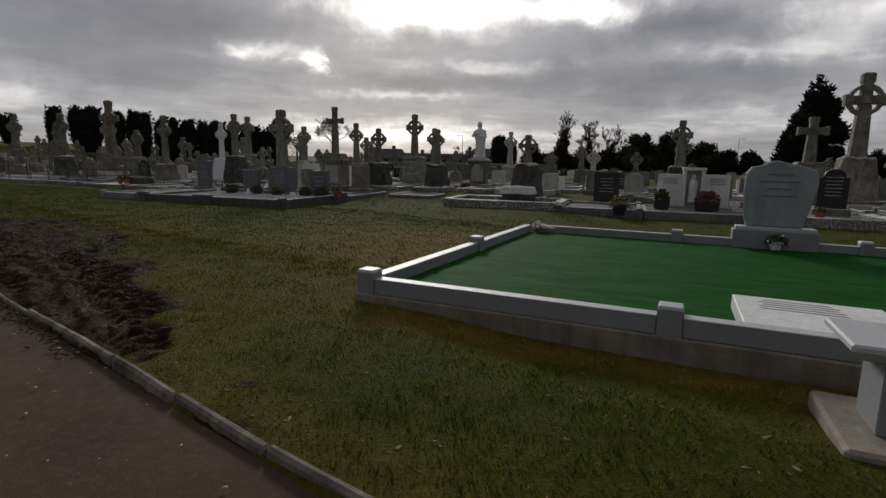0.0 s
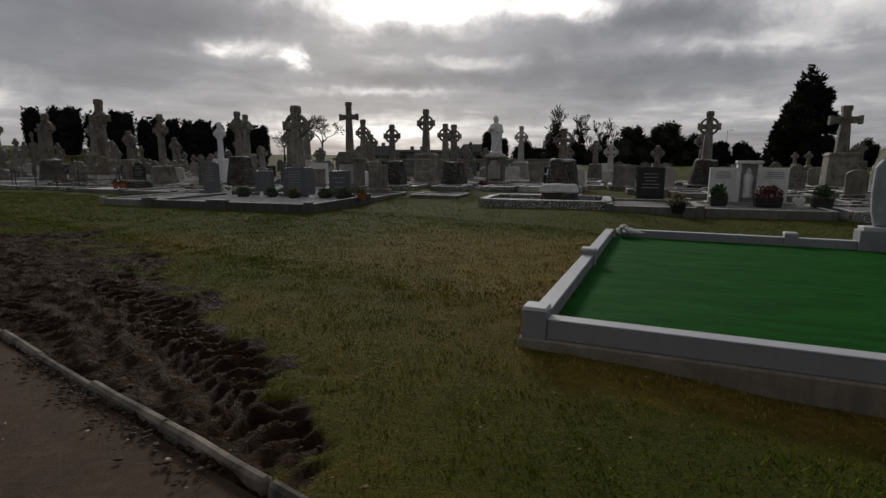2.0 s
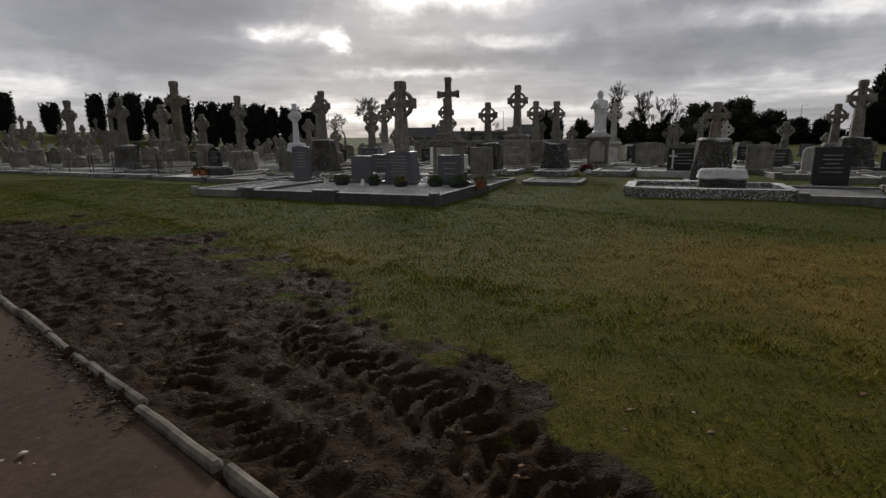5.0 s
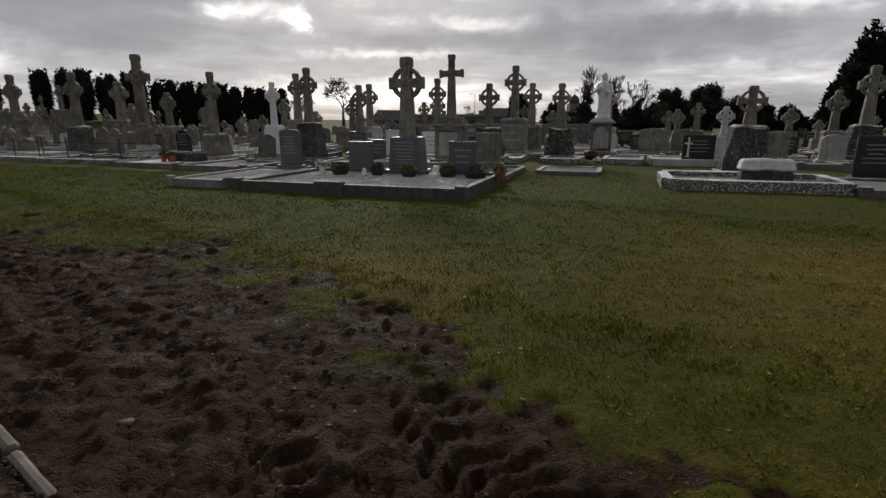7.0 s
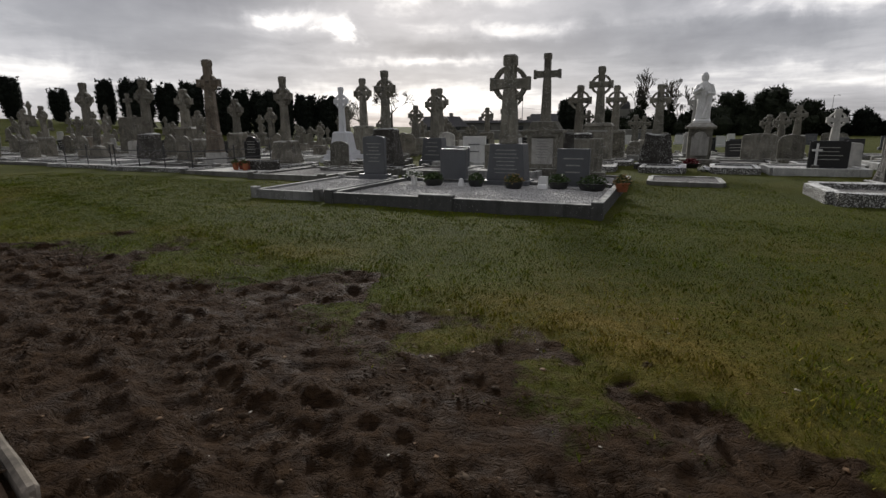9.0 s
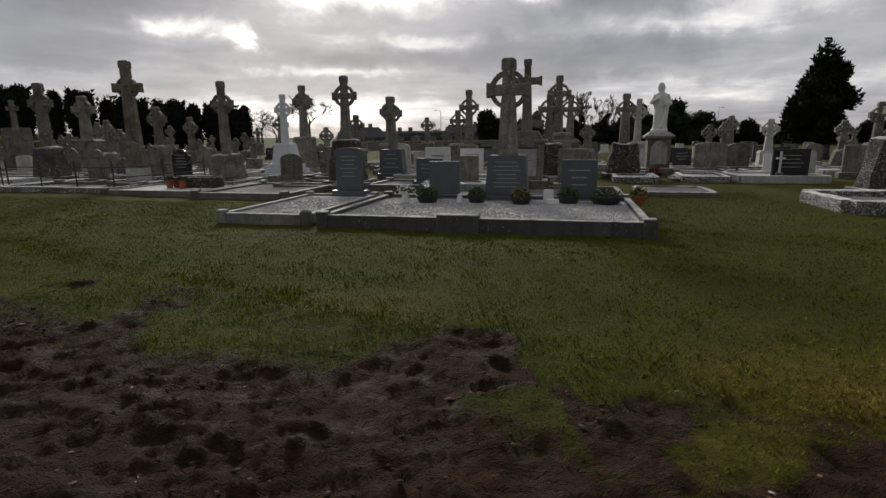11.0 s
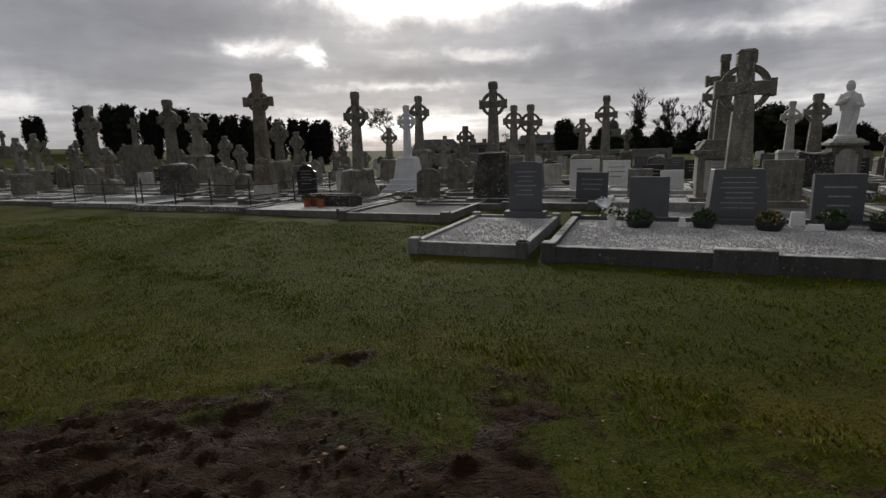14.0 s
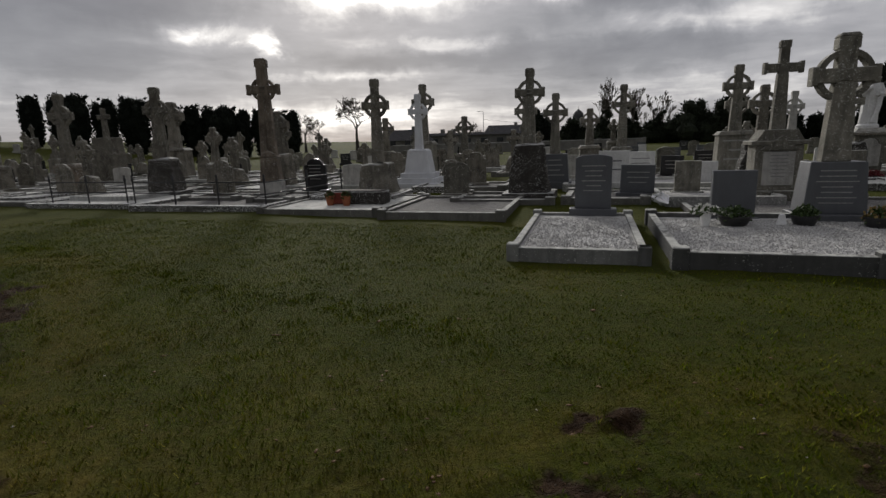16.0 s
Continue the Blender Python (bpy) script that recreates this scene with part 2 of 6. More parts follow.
def ground_material():
    m, s, n = base_material("grass_and_mud", 0.95)
    s.inputs["Specular IOR Level"].default_value = 0.08
    co = n.add("ShaderNodeTexCoord").outputs["Object"]
    at = n.add("ShaderNodeAttribute")
    at.attribute_name = "wear"
    sep = n.add("ShaderNodeSeparateColor")
    n.link(at.outputs["Color"], sep.inputs[0])
    mud, dry, wet = sep.outputs
    a, b, c3 = n.noise(co, 0.8, 5.0, 0.6), n.noise(co, 9.0, 5.0, 0.7), n.noise(co, 60.0, 4.0, 0.7)
    g = n.mix(n.ramp(a, (0.35, 0.0), (0.65, 1.0)), (0.040, 0.056, 0.003), (0.072, 0.084, 0.005))
    g = n.mix(n.math("MULTIPLY", n.ramp(b, (0.4, 0.0), (0.7, 1.0)), 0.5), g, (0.095, 0.074, 0.016))
    g = n.mix(n.math("MULTIPLY", n.ramp(c3, (0.35, 1.0), (0.5, 0.0)), 0.7), g, (0.022, 0.026, 0.008))
    g = n.mix(n.math("MULTIPLY", n.ramp(n.noise(co, 22.0, 5.0, 0.7), (0.36, 1.0), (0.52, 0.0)), 0.6), g, (0.028, 0.032, 0.010))
    d = n.mix(n.ramp(b, (0.35, 0.0), (0.65, 1.0)), (0.120, 0.082, 0.014), (0.210, 0.146, 0.032))
    g = n.mix(n.math("MULTIPLY", dry, n.ramp(n.noise(co, 2.2, 5.0, 0.7), (0.33, 0.25), (0.62, 1.0)), clamp=True), g, d)
    e = n.mix(n.ramp(b, (0.35, 0.0), (0.7, 1.0)), (0.032, 0.0170, 0.0082), (0.074, 0.043, 0.022))
    e = n.mix(n.math("MULTIPLY", n.ramp(c3, (0.55, 0.0), (0.75, 1.0)), 0.3), e, (0.095, 0.064, 0.036))
    k = n.ramp(n.math("ADD", mud, n.math("MULTIPLY", n.math("SUBTRACT", b, 0.5), 0.7)), (0.38, 0.0), (0.58, 1.0))
    n.link(n.mix(k, g, e), s.inputs["Base Color"])
    gloss = n.math("MULTIPLY", k, n.ramp(n.noise(co, 3.5, 4.0, 0.6), (0.42, 0.0), (0.68, 1.0)))
    n.link(n.math("SUBTRACT", 0.95, n.math("MULTIPLY", gloss, 0.3)), s.inputs["Roughness"])
    clod = n.noise(n.vec("MULTIPLY", co, (1.0, 1.6, 1.0)), 16.0, 7.0, 0.72, 0.6)
    rough_h = n.math("ADD", n.math("MULTIPLY", b, 0.6), n.math("ADD", n.math("MULTIPLY", c3, 0.35), n.math("MULTIPLY", clod, n.math("ADD", 0.5, n.math("MULTIPLY", k, 0.45)))))
    crack = n.ramp(n.math("ABSOLUTE", n.math("SUBTRACT", n.noise(n.vec("MULTIPLY", co, (1.0, 1.7, 1.0)), 6.5, 5.0, 0.6, 0.5), 0.5)), (0.0, 0.0), (0.055, 1.0))
    bump(n, s, n.math("ADD", rough_h, n.math("MULTIPLY", crack, n.math("MULTIPLY", k, 0.7))), 1.0, 0.06)
    return m


GROUND = ground_material()


def path_material():
    m, s, n = base_material("worn_tarmac_path", 0.9)
    s.inputs["Specular IOR Level"].default_value = 0.12
    co = n.add("ShaderNodeTexCoord").outputs["Object"]
    a, b, c3 = n.noise(co, 0.9, 5.0, 0.6), n.noise(co, 14.0, 4.0, 0.7), n.noise(co, 140.0, 3.0, 0.7)
    c = n.mix(n.ramp(a, (0.35, 0.0), (0.65, 1.0)), (0.046, 0.030, 0.020), (0.084, 0.054, 0.035))
    c = n.mix(n.math("MULTIPLY", n.ramp(b, (0.45, 0.0), (0.7, 1.0)), 0.4), c, (0.11, 0.075, 0.055))
    c = n.mix(n.math("MULTIPLY", n.ramp(c3, (0.6, 0.0), (0.75, 1.0)), 0.5), c, (0.2, 0.18, 0.16))
    n.link(c, s.inputs["Base Color"])
    bump(n, s, n.math("ADD", b, c3), 0.6, 0.008)
    return m


TARMAC = path_material()


def turf_material():
    m, s, n = base_material("artificial_turf", 0.8)
    s.inputs["Specular IOR Level"].default_value = 0.05
    co = n.add("ShaderNodeTexCoord").outputs["Object"]
    w = n.add("ShaderNodeTexNoise")
    st = n.vec("MULTIPLY", co, (0.7, 3.5, 1.0))
    n.put(w.inputs["Vector"], st)
    w.inputs["Scale"].default_value = 3.0
    f = n.noise(co, 130.0, 3.0, 0.7)
    c = n.mix(n.ramp(w.outputs[0], (0.35, 0.0), (0.65, 1.0)), (0.003, 0.058, 0.003), (0.006, 0.098, 0.005))
    c = n.mix(n.math("MULTIPLY", n.ramp(f, (0.35, 1.0), (0.6, 0.0)), 0.5), c, (0.004, 0.045, 0.006))
    n.link(c, s.inputs["Base Color"])
    bump(n, s, n.math("ADD", f, w.outputs[0]), 0.6, 0.015)
    return m


TURF = turf_material()


def blade_material():
    m, s, n = base_material("grass_blades", 0.8)
    s.inputs["Specular IOR Level"].default_value = 0.05
    isl = n.add("ShaderNodeNewGeometry").outputs["Random Per Island"]
    at = n.add("ShaderNodeAttribute")
    at.attribute_name = "dryness"
    g = n.ramp(isl, (0.0, (0.070, 0.118, 0.002)), (0.5, (0.120, 0.168, 0.005)), (1.0, (0.205, 0.205, 0.018)))
    d = n.ramp(isl, (0.0, (0.165, 0.110, 0.018)), (0.6, (0.30, 0.205, 0.045)), (1.0, (0.40, 0.30, 0.09)))
    co = n.add("ShaderNodeTexCoord").outputs["Object"]
    patch = n.math("MULTIPLY", n.ramp(n.noise(co, 7.0, 5.0, 0.65), (0.34, 0.38), (0.66, 1.3)), n.ramp(n.noise(co, 0.9, 4.0, 0.6), (0.35, 0.8), (0.65, 1.2)))
    n.link(n.mix(1.0, n.mix(at.outputs["Fac"], g, d), patch, "MULTIPLY"), s.inputs["Base Color"])
    return m


BLADES = blade_material()


# ---- building helpers ----
def smooth(m, angle=35):
    for p in m.polygons:
        p.use_smooth = True
    m.set_sharp_from_angle(angle=radians(angle))


def part(name, bm, material, parent=None, label="", at=None, rounded=False):
    """Links a bmesh as one mesh object, under a thing or a part."""
    bmesh.ops.recalc_face_normals(bm, faces=bm.faces)
    m = bpy.data.meshes.new(name)
    bm.to_mesh(m)
    bm.free()
    m.materials.append(material)
    if rounded:
        smooth(m)
    ob = new(name, m)
    if parent is not None:
        ob.parent = parent
    if at is not None:
        ob.matrix_basis = at
    if label:
        tagged(ob, label)
    return ob


def thing(name, m, label, category, group=""):
    e = new(name)
    e.empty_display_size = 0.2
    e.matrix_basis = m
    return tagged(e, label, category, group)


def box(bm, x, y, z, w, d, h, top=(1.0, 1.0), bevel=0.012):
    """A block with its base centre at x, y, z, whose top may taper."""
    v = []
    for k, (sx, sy) in ((0, (1, 1)), (1, top)):
        for a, b in ((-1, -1), (1, -1), (1, 1), (-1, 1)):
            v.append(bm.verts.new((x + a * w / 2 * sx, y + b * d / 2 * sy, z + h * k)))
    f = [bm.faces.new([v[i] for i in q]) for q in ((3, 2, 1, 0), (4, 5, 6, 7), (0, 1, 5, 4), (1, 2, 6, 5), (2, 3, 7, 6), (3, 0, 4, 7))]
    if bevel:
        edges = list({e for q in f for e in q.edges})
        bmesh.ops.bevel(bm, geom=edges, offset=min(bevel, 0.3 * min(w, d, h)), segments=1, affect="EDGES")
    return bm


def block(w, d, h, x=0, y=0, z=0, top=(1.0, 1.0), bevel=0.012):
    return box(bmesh.new(), x, y, z, w, d, h, top, bevel)


def prism(points, depth, y=0.0, bevel=0.01, bm=None):
    """An outline in x and z, given a thickness along y."""
    bm = bm or bmesh.new()
    front = [bm.verts.new((x, y - depth / 2, z)) for x, z in points]
    f = bm.faces.new(front)
    back = bmesh.ops.extrude_face_region(bm, geom=[f])
    bmesh.ops.translate(bm, vec=(0, depth, 0), verts=[g for g in back["geom"] if isinstance(g, bmesh.types.BMVert)])
    if bevel:
        edges = [e for e in bm.edges if len(e.link_faces) == 2 and abs(e.verts[0].co.y - e.verts[1].co.y) < 1e-5]
        bmesh.ops.bevel(bm, geom=edges, offset=bevel, segments=1, affect="EDGES")
    return bm


def annulus(bm, z, r0, r1, depth, n=28):
    rows = []
    for i in range(n):
        a = 2 * math.pi * i / n
        c, s = math.cos(a), math.sin(a)
        rows.append([bm.verts.new((r * c, yy, z + r * s)) for r, yy in ((r0, -depth / 2), (r1, -depth / 2), (r1, depth / 2), (r0, depth / 2))])
    for i in range(n):
        p, q = rows[i], rows[(i + 1) % n]
        for k in range(4):
            bm.faces.new((p[k], p[(k + 1) % 4], q[(k + 1) % 4], q[k]))
    return bm


def lathe(profile, n=14):
    """A round thing turned from (radius, height) pairs."""
    bm = bmesh.new()
    rings = [[bm.verts.new((r * math.cos(2 * math.pi * i / n), r * math.sin(2 * math.pi * i / n), z)) for i in range(n)] for r, z in profile]
    for a, b in zip(rings, rings[1:]):
        for i in range(n):
            bm.faces.new((a[i], a[(i + 1) % n], b[(i + 1) % n], b[i]))
    bm.faces.new(rings[0][::-1])
    bm.faces.new(rings[-1])
    return bm


def rough_up(bm, amount, scale=3.0, seed=0.0, cuts=0):
    """Uneven hewn faces."""
    if cuts:
        bmesh.ops.subdivide_edges(bm, edges=bm.edges[:], cuts=cuts, use_grid_fill=True)
    for v in bm.verts:
        v.co += noise.noise_vector(v.co * scale + Vector((seed, seed * 2, 0))) * amount
    return bm


ROT = -20.7  # the way the rows of graves run


def place(x, y, z=0.0, turn=0.0, lean=0.0, tip=0.0):
    return pose(x, y, z, tip, lean, ROT + turn)


# ---- crosses and headstones ----
def inscription(parent, width, z0, z1, lines, y, material, seed=0, tip=0.0):
    """Rows of small raised bars where the lettering is too small to read."""
    r = random.Random(seed)
    h = (z1 - z0) / (lines * 6.0)
    for i in range(lines):
        w = width * r.uniform(0.5, 1.0)
        z = z1 - (i + 0.7) * (z1 - z0) / lines
        part("inscription_line", block(w, 0.006, h, y=y + tip * z, z=z, bevel=0), material, parent)


def cross_head(bm, cz, top, span, arm, depth, taper_w, base_z, base_w):
    """Shaft and flared arms of a high cross, as one outline."""
    a, f = arm * 0.44, arm * 0.58
    hx, w = span / 2, taper_w / 2
    n = 0.6 * arm
    pts = [(-base_w / 2, base_z), (base_w / 2, base_z), (w, cz - n * 1.4), (w * 0.86, cz - a), (w + n * 0.5, cz - a), (hx * 0.82, cz - a), (hx * 0.82, cz - f), (hx, cz - f),
           (hx, cz + f), (hx * 0.82, cz + f), (hx * 0.82, cz + a), (w * 0.86, cz + a), (w * 0.82, top - arm * 0.75), (w * 1.0, top - arm * 0.7), (w * 1.0, top - arm * 0.1), (w * 0.9, top),
           (-w * 0.9, top), (-w * 1.0, top - arm * 0.1), (-w * 1.0, top - arm * 0.7), (-w * 0.82, top - arm * 0.75), (-w * 0.86, cz + a), (-hx * 0.82, cz + a), (-hx * 0.82, cz + f), (-hx, cz + f),
           (-hx, cz - f), (-hx * 0.82, cz - f), (-hx * 0.82, cz - a), (-w - n * 0.5, cz - a), (-w * 0.86, cz - a), (-w, cz - n * 1.4)]
    prism(pts, depth, 0, 0.012, bm)
    return bm


def celtic_cross(x, y, top, ped, material, label, span=0.8, style="block", ped_w=0.8, ped_mat=None, ring=True, turn=0.0, lean=0.0, letters=0, letter=None, group="", z=0.0, slim=0.36, ring_size=0.43):
    """A high cross on its pedestal. style: block, batter, steps, rock, gable, die."""
    t = thing("celtic_cross" if ring else "latin_cross", place(x, y, z, turn, lean), label, "cross", group)
    pm = ped_mat or material
    d = 0.62 * ped_w
    front = -d / 2
    r = random.Random(int(1000 * (x + 50) + y))
    if style == "rock":
        part("plinth", rough_up(block(ped_w * 1.25, d * 1.4, 0.22), 0.03, 4, x), pm, t)
        part("pedestal", rough_up(block(ped_w, d * 1.15, ped - 0.22, z=0.2, top=(0.72, 0.72), bevel=0.05), 0.085, 2.6, x, 3), pm, t)
    elif style == "batter":
        part("plinth", block(ped_w * 1.18, d * 1.3, 0.24), pm, t)
        part("pedestal", block(ped_w, d, ped - 0.24, z=0.24, top=(0.86, 0.86)), pm, t)
    elif style == "steps":
        h = ped * 0.13
        for i, k in enumerate((1.9, 1.62, 1.36)):
            part("step", block(ped_w * k, d * k * 1.25, h, z=i * h), pm, t)
        part("pedestal", block(ped_w * 1.1, d * 1.25, ped * 0.55, z=3 * h, top=(0.76, 0.76)), pm, t)
        part("cap", block(ped_w * 0.86, d, ped * 0.06, z=3 * h + ped * 0.55, top=(0.8, 0.8)), pm, t)
    elif style == "gable":
        part("plinth", block(ped_w * 1.3, d * 1.4, 0.3), pm, t)
        part("pedestal", block(ped_w, d * 1.1, ped * 0.62, z=0.3), pm, t)
        z1 = 0.3 + ped * 0.62
        part("cornice", block(ped_w * 1.22, d * 1.3, 0.1, z=z1), pm, t)
        part("gable", prism([(-ped_w * 0.5, z1 + 0.1), (ped_w * 0.5, z1 + 0.1), (ped_w * 0.34, ped), (-ped_w * 0.34, ped)], d * 1.1), pm, t)
        part("pediment", prism([(-ped_w * 0.42, z1 - 0.12), (ped_w * 0.42, z1 - 0.12), (0, z1 + 0.2)], 0.05, -d * 0.55 - 0.04), pm, t)
        part("tablet", block(ped_w * 0.66, 0.05, ped * 0.46, y=-d * 0.55 - 0.01, z=0.42), PALE_STONE if letters else pm, t)
        front = -d * 0.55 - 0.035
    elif style == "die":
        part("plinth", block(ped_w * 1.1, d * 1.15, ped * 0.4, top=(0.92, 0.92)), PALE_STONE, t)
        part("pedestal", block(ped_w * 0.95, d, ped * 0.5, z=ped * 0.4, top=(0.8, 0.8)), pm, t)
        part("collar", prism([(-ped_w * 0.42, ped * 0.9), (ped_w * 0.42, ped * 0.9), (ped_w * 0.3, ped * 0.98), (0, ped * 1.04), (-ped_w * 0.3, ped * 0.98)], d * 0.9), pm, t)
        ped *= 0.95
    else:
        part("plinth", block(ped_w * 1.22, d * 1.3, 0.2), pm, t)
        part("pedestal", block(ped_w, d, ped - 0.34, z=0.2, top=(0.93, 0.93)), pm, t)
        part("cornice", block(ped_w * 1.04, d * 1.1, 0.14, z=ped - 0.14, top=(0.8, 0.8)), pm, t)
    h = top - ped
    arm = min(0.27 * span, 0.17 * h)
    w0 = slim * span * 0.9
    cz = top - max(0.30 * h, 0.5 * span)
    depth = max(0.12, 0.24 * span)
    shaft = cross_head(bmesh.new(), cz, top, span, arm, depth, w0, ped, w0 * 1.38)
    sh = part("shaft", shaft, material, t)
    if ring:
        rr = ring_size * span
        part("ring", annulus(bmesh.new(), cz, rr * 0.78, rr, depth * 0.72), material, sh)
        part("boss", block(arm * 0.7, 0.03, arm * 0.7, y=-depth / 2 - 0.013, z=cz - arm * 0.35), material, sh)
        part("cap_stone", block(w0 * 1.06, depth * 1.1, arm * 0.25, z=top - 0.002, top=(0.7, 0.7)), material, sh)
    if letters:
        tip = 0.07 * d / max(0.3, ped) if style in ("batter",) else 0.0
        inscription(t, ped_w * (0.5 if style == "gable" else 0.72), ped * 0.35, ped * (0.78 if style == "gable" else 0.92), letters, front - 0.004, letter or LETTER_PALE, int(x * 10), tip)
    return t


def outline(shape, w, h):
    """Outline of an upright stone in x and z."""
    a = w / 2
    if shape == "round":
        return [(-a, 0), (a, 0)] + [(a * math.cos(math.pi * i / 12), h - a * 0.55 + a * 0.55 * math.sin(math.pi * i / 12)) for i in range(13)]
    if shape == "camber":
        return [(-a, 0), (a, 0)] + [(a * math.cos(math.pi * i / 10), h - a * 0.2 + a * 0.2 * math.sin(math.pi * i / 10)) for i in range(11)]
    if shape == "shoulder":
        return [(-a, 0), (a, 0), (a, h * 0.78), (a * 0.72, h * 0.80)] + [(a * 0.72 * math.cos(math.pi * i / 10), h * 0.82 + h * 0.18 * math.sin(math.pi * i / 10)) for i in range(11)] + [(-a * 0.72, h * 0.80), (-a, h * 0.78)]
    if shape == "gothic":
        return [(-a, 0), (a, 0), (a, h * 0.6), (a * 0.8, h * 0.8), (a * 0.4, h * 0.94), (0, h), (-a * 0.4, h * 0.94), (-a * 0.8, h * 0.8), (-a, h * 0.6)]
    if shape == "boulder":
        return [(-a * 0.80, 0), (a * 0.72, 0), (a * 0.86, h * 0.30), (a * 0.98, h * 0.55), (a, h * 0.72), (a * 0.92, h * 0.86), (a * 0.5, h * 0.93), (a * 0.18, h * 0.965), (-a * 0.1, h), (-a * 0.3, h * 0.99), (-a * 0.52, h * 0.93), (-a * 0.8, h * 0.90), (-a * 0.94, h * 0.80), (-a * 0.96, h * 0.5), (-a * 0.92, h * 0.2)]
    return [(-a, 0), (a, 0), (a, h), (-a, h)]


def headstone(x, y, w, h, shape, material, label, base=0.22, base_w=1.25, thick=0.11, letters=0, letter=None, turn=0.0, tip=0.0, group="", z=0.0, base_mat=None):
    t = thing("headstone", place(x, y, z, turn, 0, tip), label, "headstone", group)
    part("base", block(w * base_w, thick * 2.6, base), base_mat or material, t)
    s = part("stone", prism([(px, pz + base) for px, pz in outline(shape, w, h - base)], thick, 0, 0.01), material, t)
    if letters:
        inscription(s, w * 0.72, base + (h - base) * 0.3, base + (h - base) * 0.85, letters, -thick / 2 - 0.004, letter or LETTER_PALE, int(x * 10 + y))
    return t


# ---- ground, path and edging ----
# s runs along the path's edge in the walking direction, n square to it over the grass
SX, SY, NX, NY = -0.794, 0.608, 0.608, 0.794
EDGE_N = 1.19


def sn(x, y):
    return x * SX + y * SY, x * NX + y * NY


def xy(s, n):
    return s * SX + n * NX, s * SY + n * NY


def fade(a, b, v):
    k = np.clip((v - a) / (b - a), 0, 1)
    return k * k * (3 - 2 * k)


def wave_noise(x, y, scale, seed):
    """Smooth value noise on arrays, -1 to 1."""
    r = np.random.RandomState(seed)
    table = r.uniform(-1, 1, (256, 256))
    u, v = x * scale + 57.3, y * scale + 91.7
    i, j = np.floor(u).astype(int), np.floor(v).astype(int)
    fu, fv = u - i, v - j
    fu, fv = fu * fu * (3 - 2 * fu), fv * fv * (3 - 2 * fv)
    g = lambda a, b: table[a % 256, b % 256]
    return (g(i, j) * (1 - fu) + g(i + 1, j) * fu) * (1 - fv) + (g(i, j + 1) * (1 - fu) + g(i + 1, j + 1) * fu) * fv


def mud_edge(s):
    return np.interp(s, [2.2, 4.6, 5.4, 6.6, 7.2, 8.6, 9.3, 10.2, 11.2, 12.5, 14.0, 15.2, 17.2, 18.4, 19.0, 19.6, 20.4, 22.0, 24.0, 27.5, 30.0], [1.3, 1.9, 2.25, 2.4, 2.6, 2.7, 3.1, 3.95, 4.3, 4.25, 4.5, 4.2, 4.0, 3.95, 2.6, 1.9, 1.4, 1.5, 2.6, 3.9, 1.3])


def mud_amount(s, n):
    x, y = xy(s, n)
    rag = 0.45 * wave_noise(x, y, 1.3, 3) + 0.32 * wave_noise(x, y, 3.7, 4) + 0.2 * wave_noise(x, y, 9.0, 5)
    e = mud_edge(s)
    m = fade(-0.25, 0.35, e - n + rag) * fade(1.9, 3.2, s + 0.4 * rag)
    # worn turf left standing between the wheel tracks
    left = fade(0.1, 0.55, wave_noise(x, y, 0.9, 8) + 0.45 * wave_noise(x, y, 2.6, 9)) * fade(2.2, 3.0, n)
    # beyond the deep ruts the turf is only scuffed
    scuff = fade(9.0, 11.0, s) * fade(2.0, 0.7, e - n) * fade(-0.45, 0.25, wave_noise(x, y, 1.7, 10) + 0.5 * wave_noise(x, y, 5.0, 19))
    return m * (1 - 0.5 * left) * (1 - 0.62 * scuff)


def dry_amount(x, y):
    q = ((x + 0.7 + 0.25 * (y - 8.8)) / 2.6) ** 2 + ((y - 8.6) / 3.4) ** 2
    d = np.exp(-q * 0.9) * 1.15
    q2 = ((x + 5.6) / 2.2) ** 2 + ((y - 10.2) / 1.3) ** 2
    d += 0.35 * np.exp(-q2)
    # worn strip before the new kerb
    u, v = (x + 0.88) * 0.91 - (y - 5.12) * 0.4147, (x + 0.88) * 0.4147 + (y - 5.12) * 0.91
    d += 0.8 * np.exp(-((v + 0.35) / 0.35) ** 2) * fade(-0.6, 0.8, u)
    d += 0.7 * np.exp(-((u + 0.3) / 0.28) ** 2) * fade(-0.2, 0.8, v) * fade(6.5, 5.0, v)
    s, n = sn(x, y)
    d += 0.28 * fade(0.8, 0.0, np.abs(n - mud_edge(s) - 0.3)) * fade(3, 6, s)
    d += 0.45 * fade(EDGE_N + 0.7, EDGE_N, n)
    return np.clip(d + 0.25 * wave_noise(x, y, 0.7, 21) - 0.05, 0, 1)


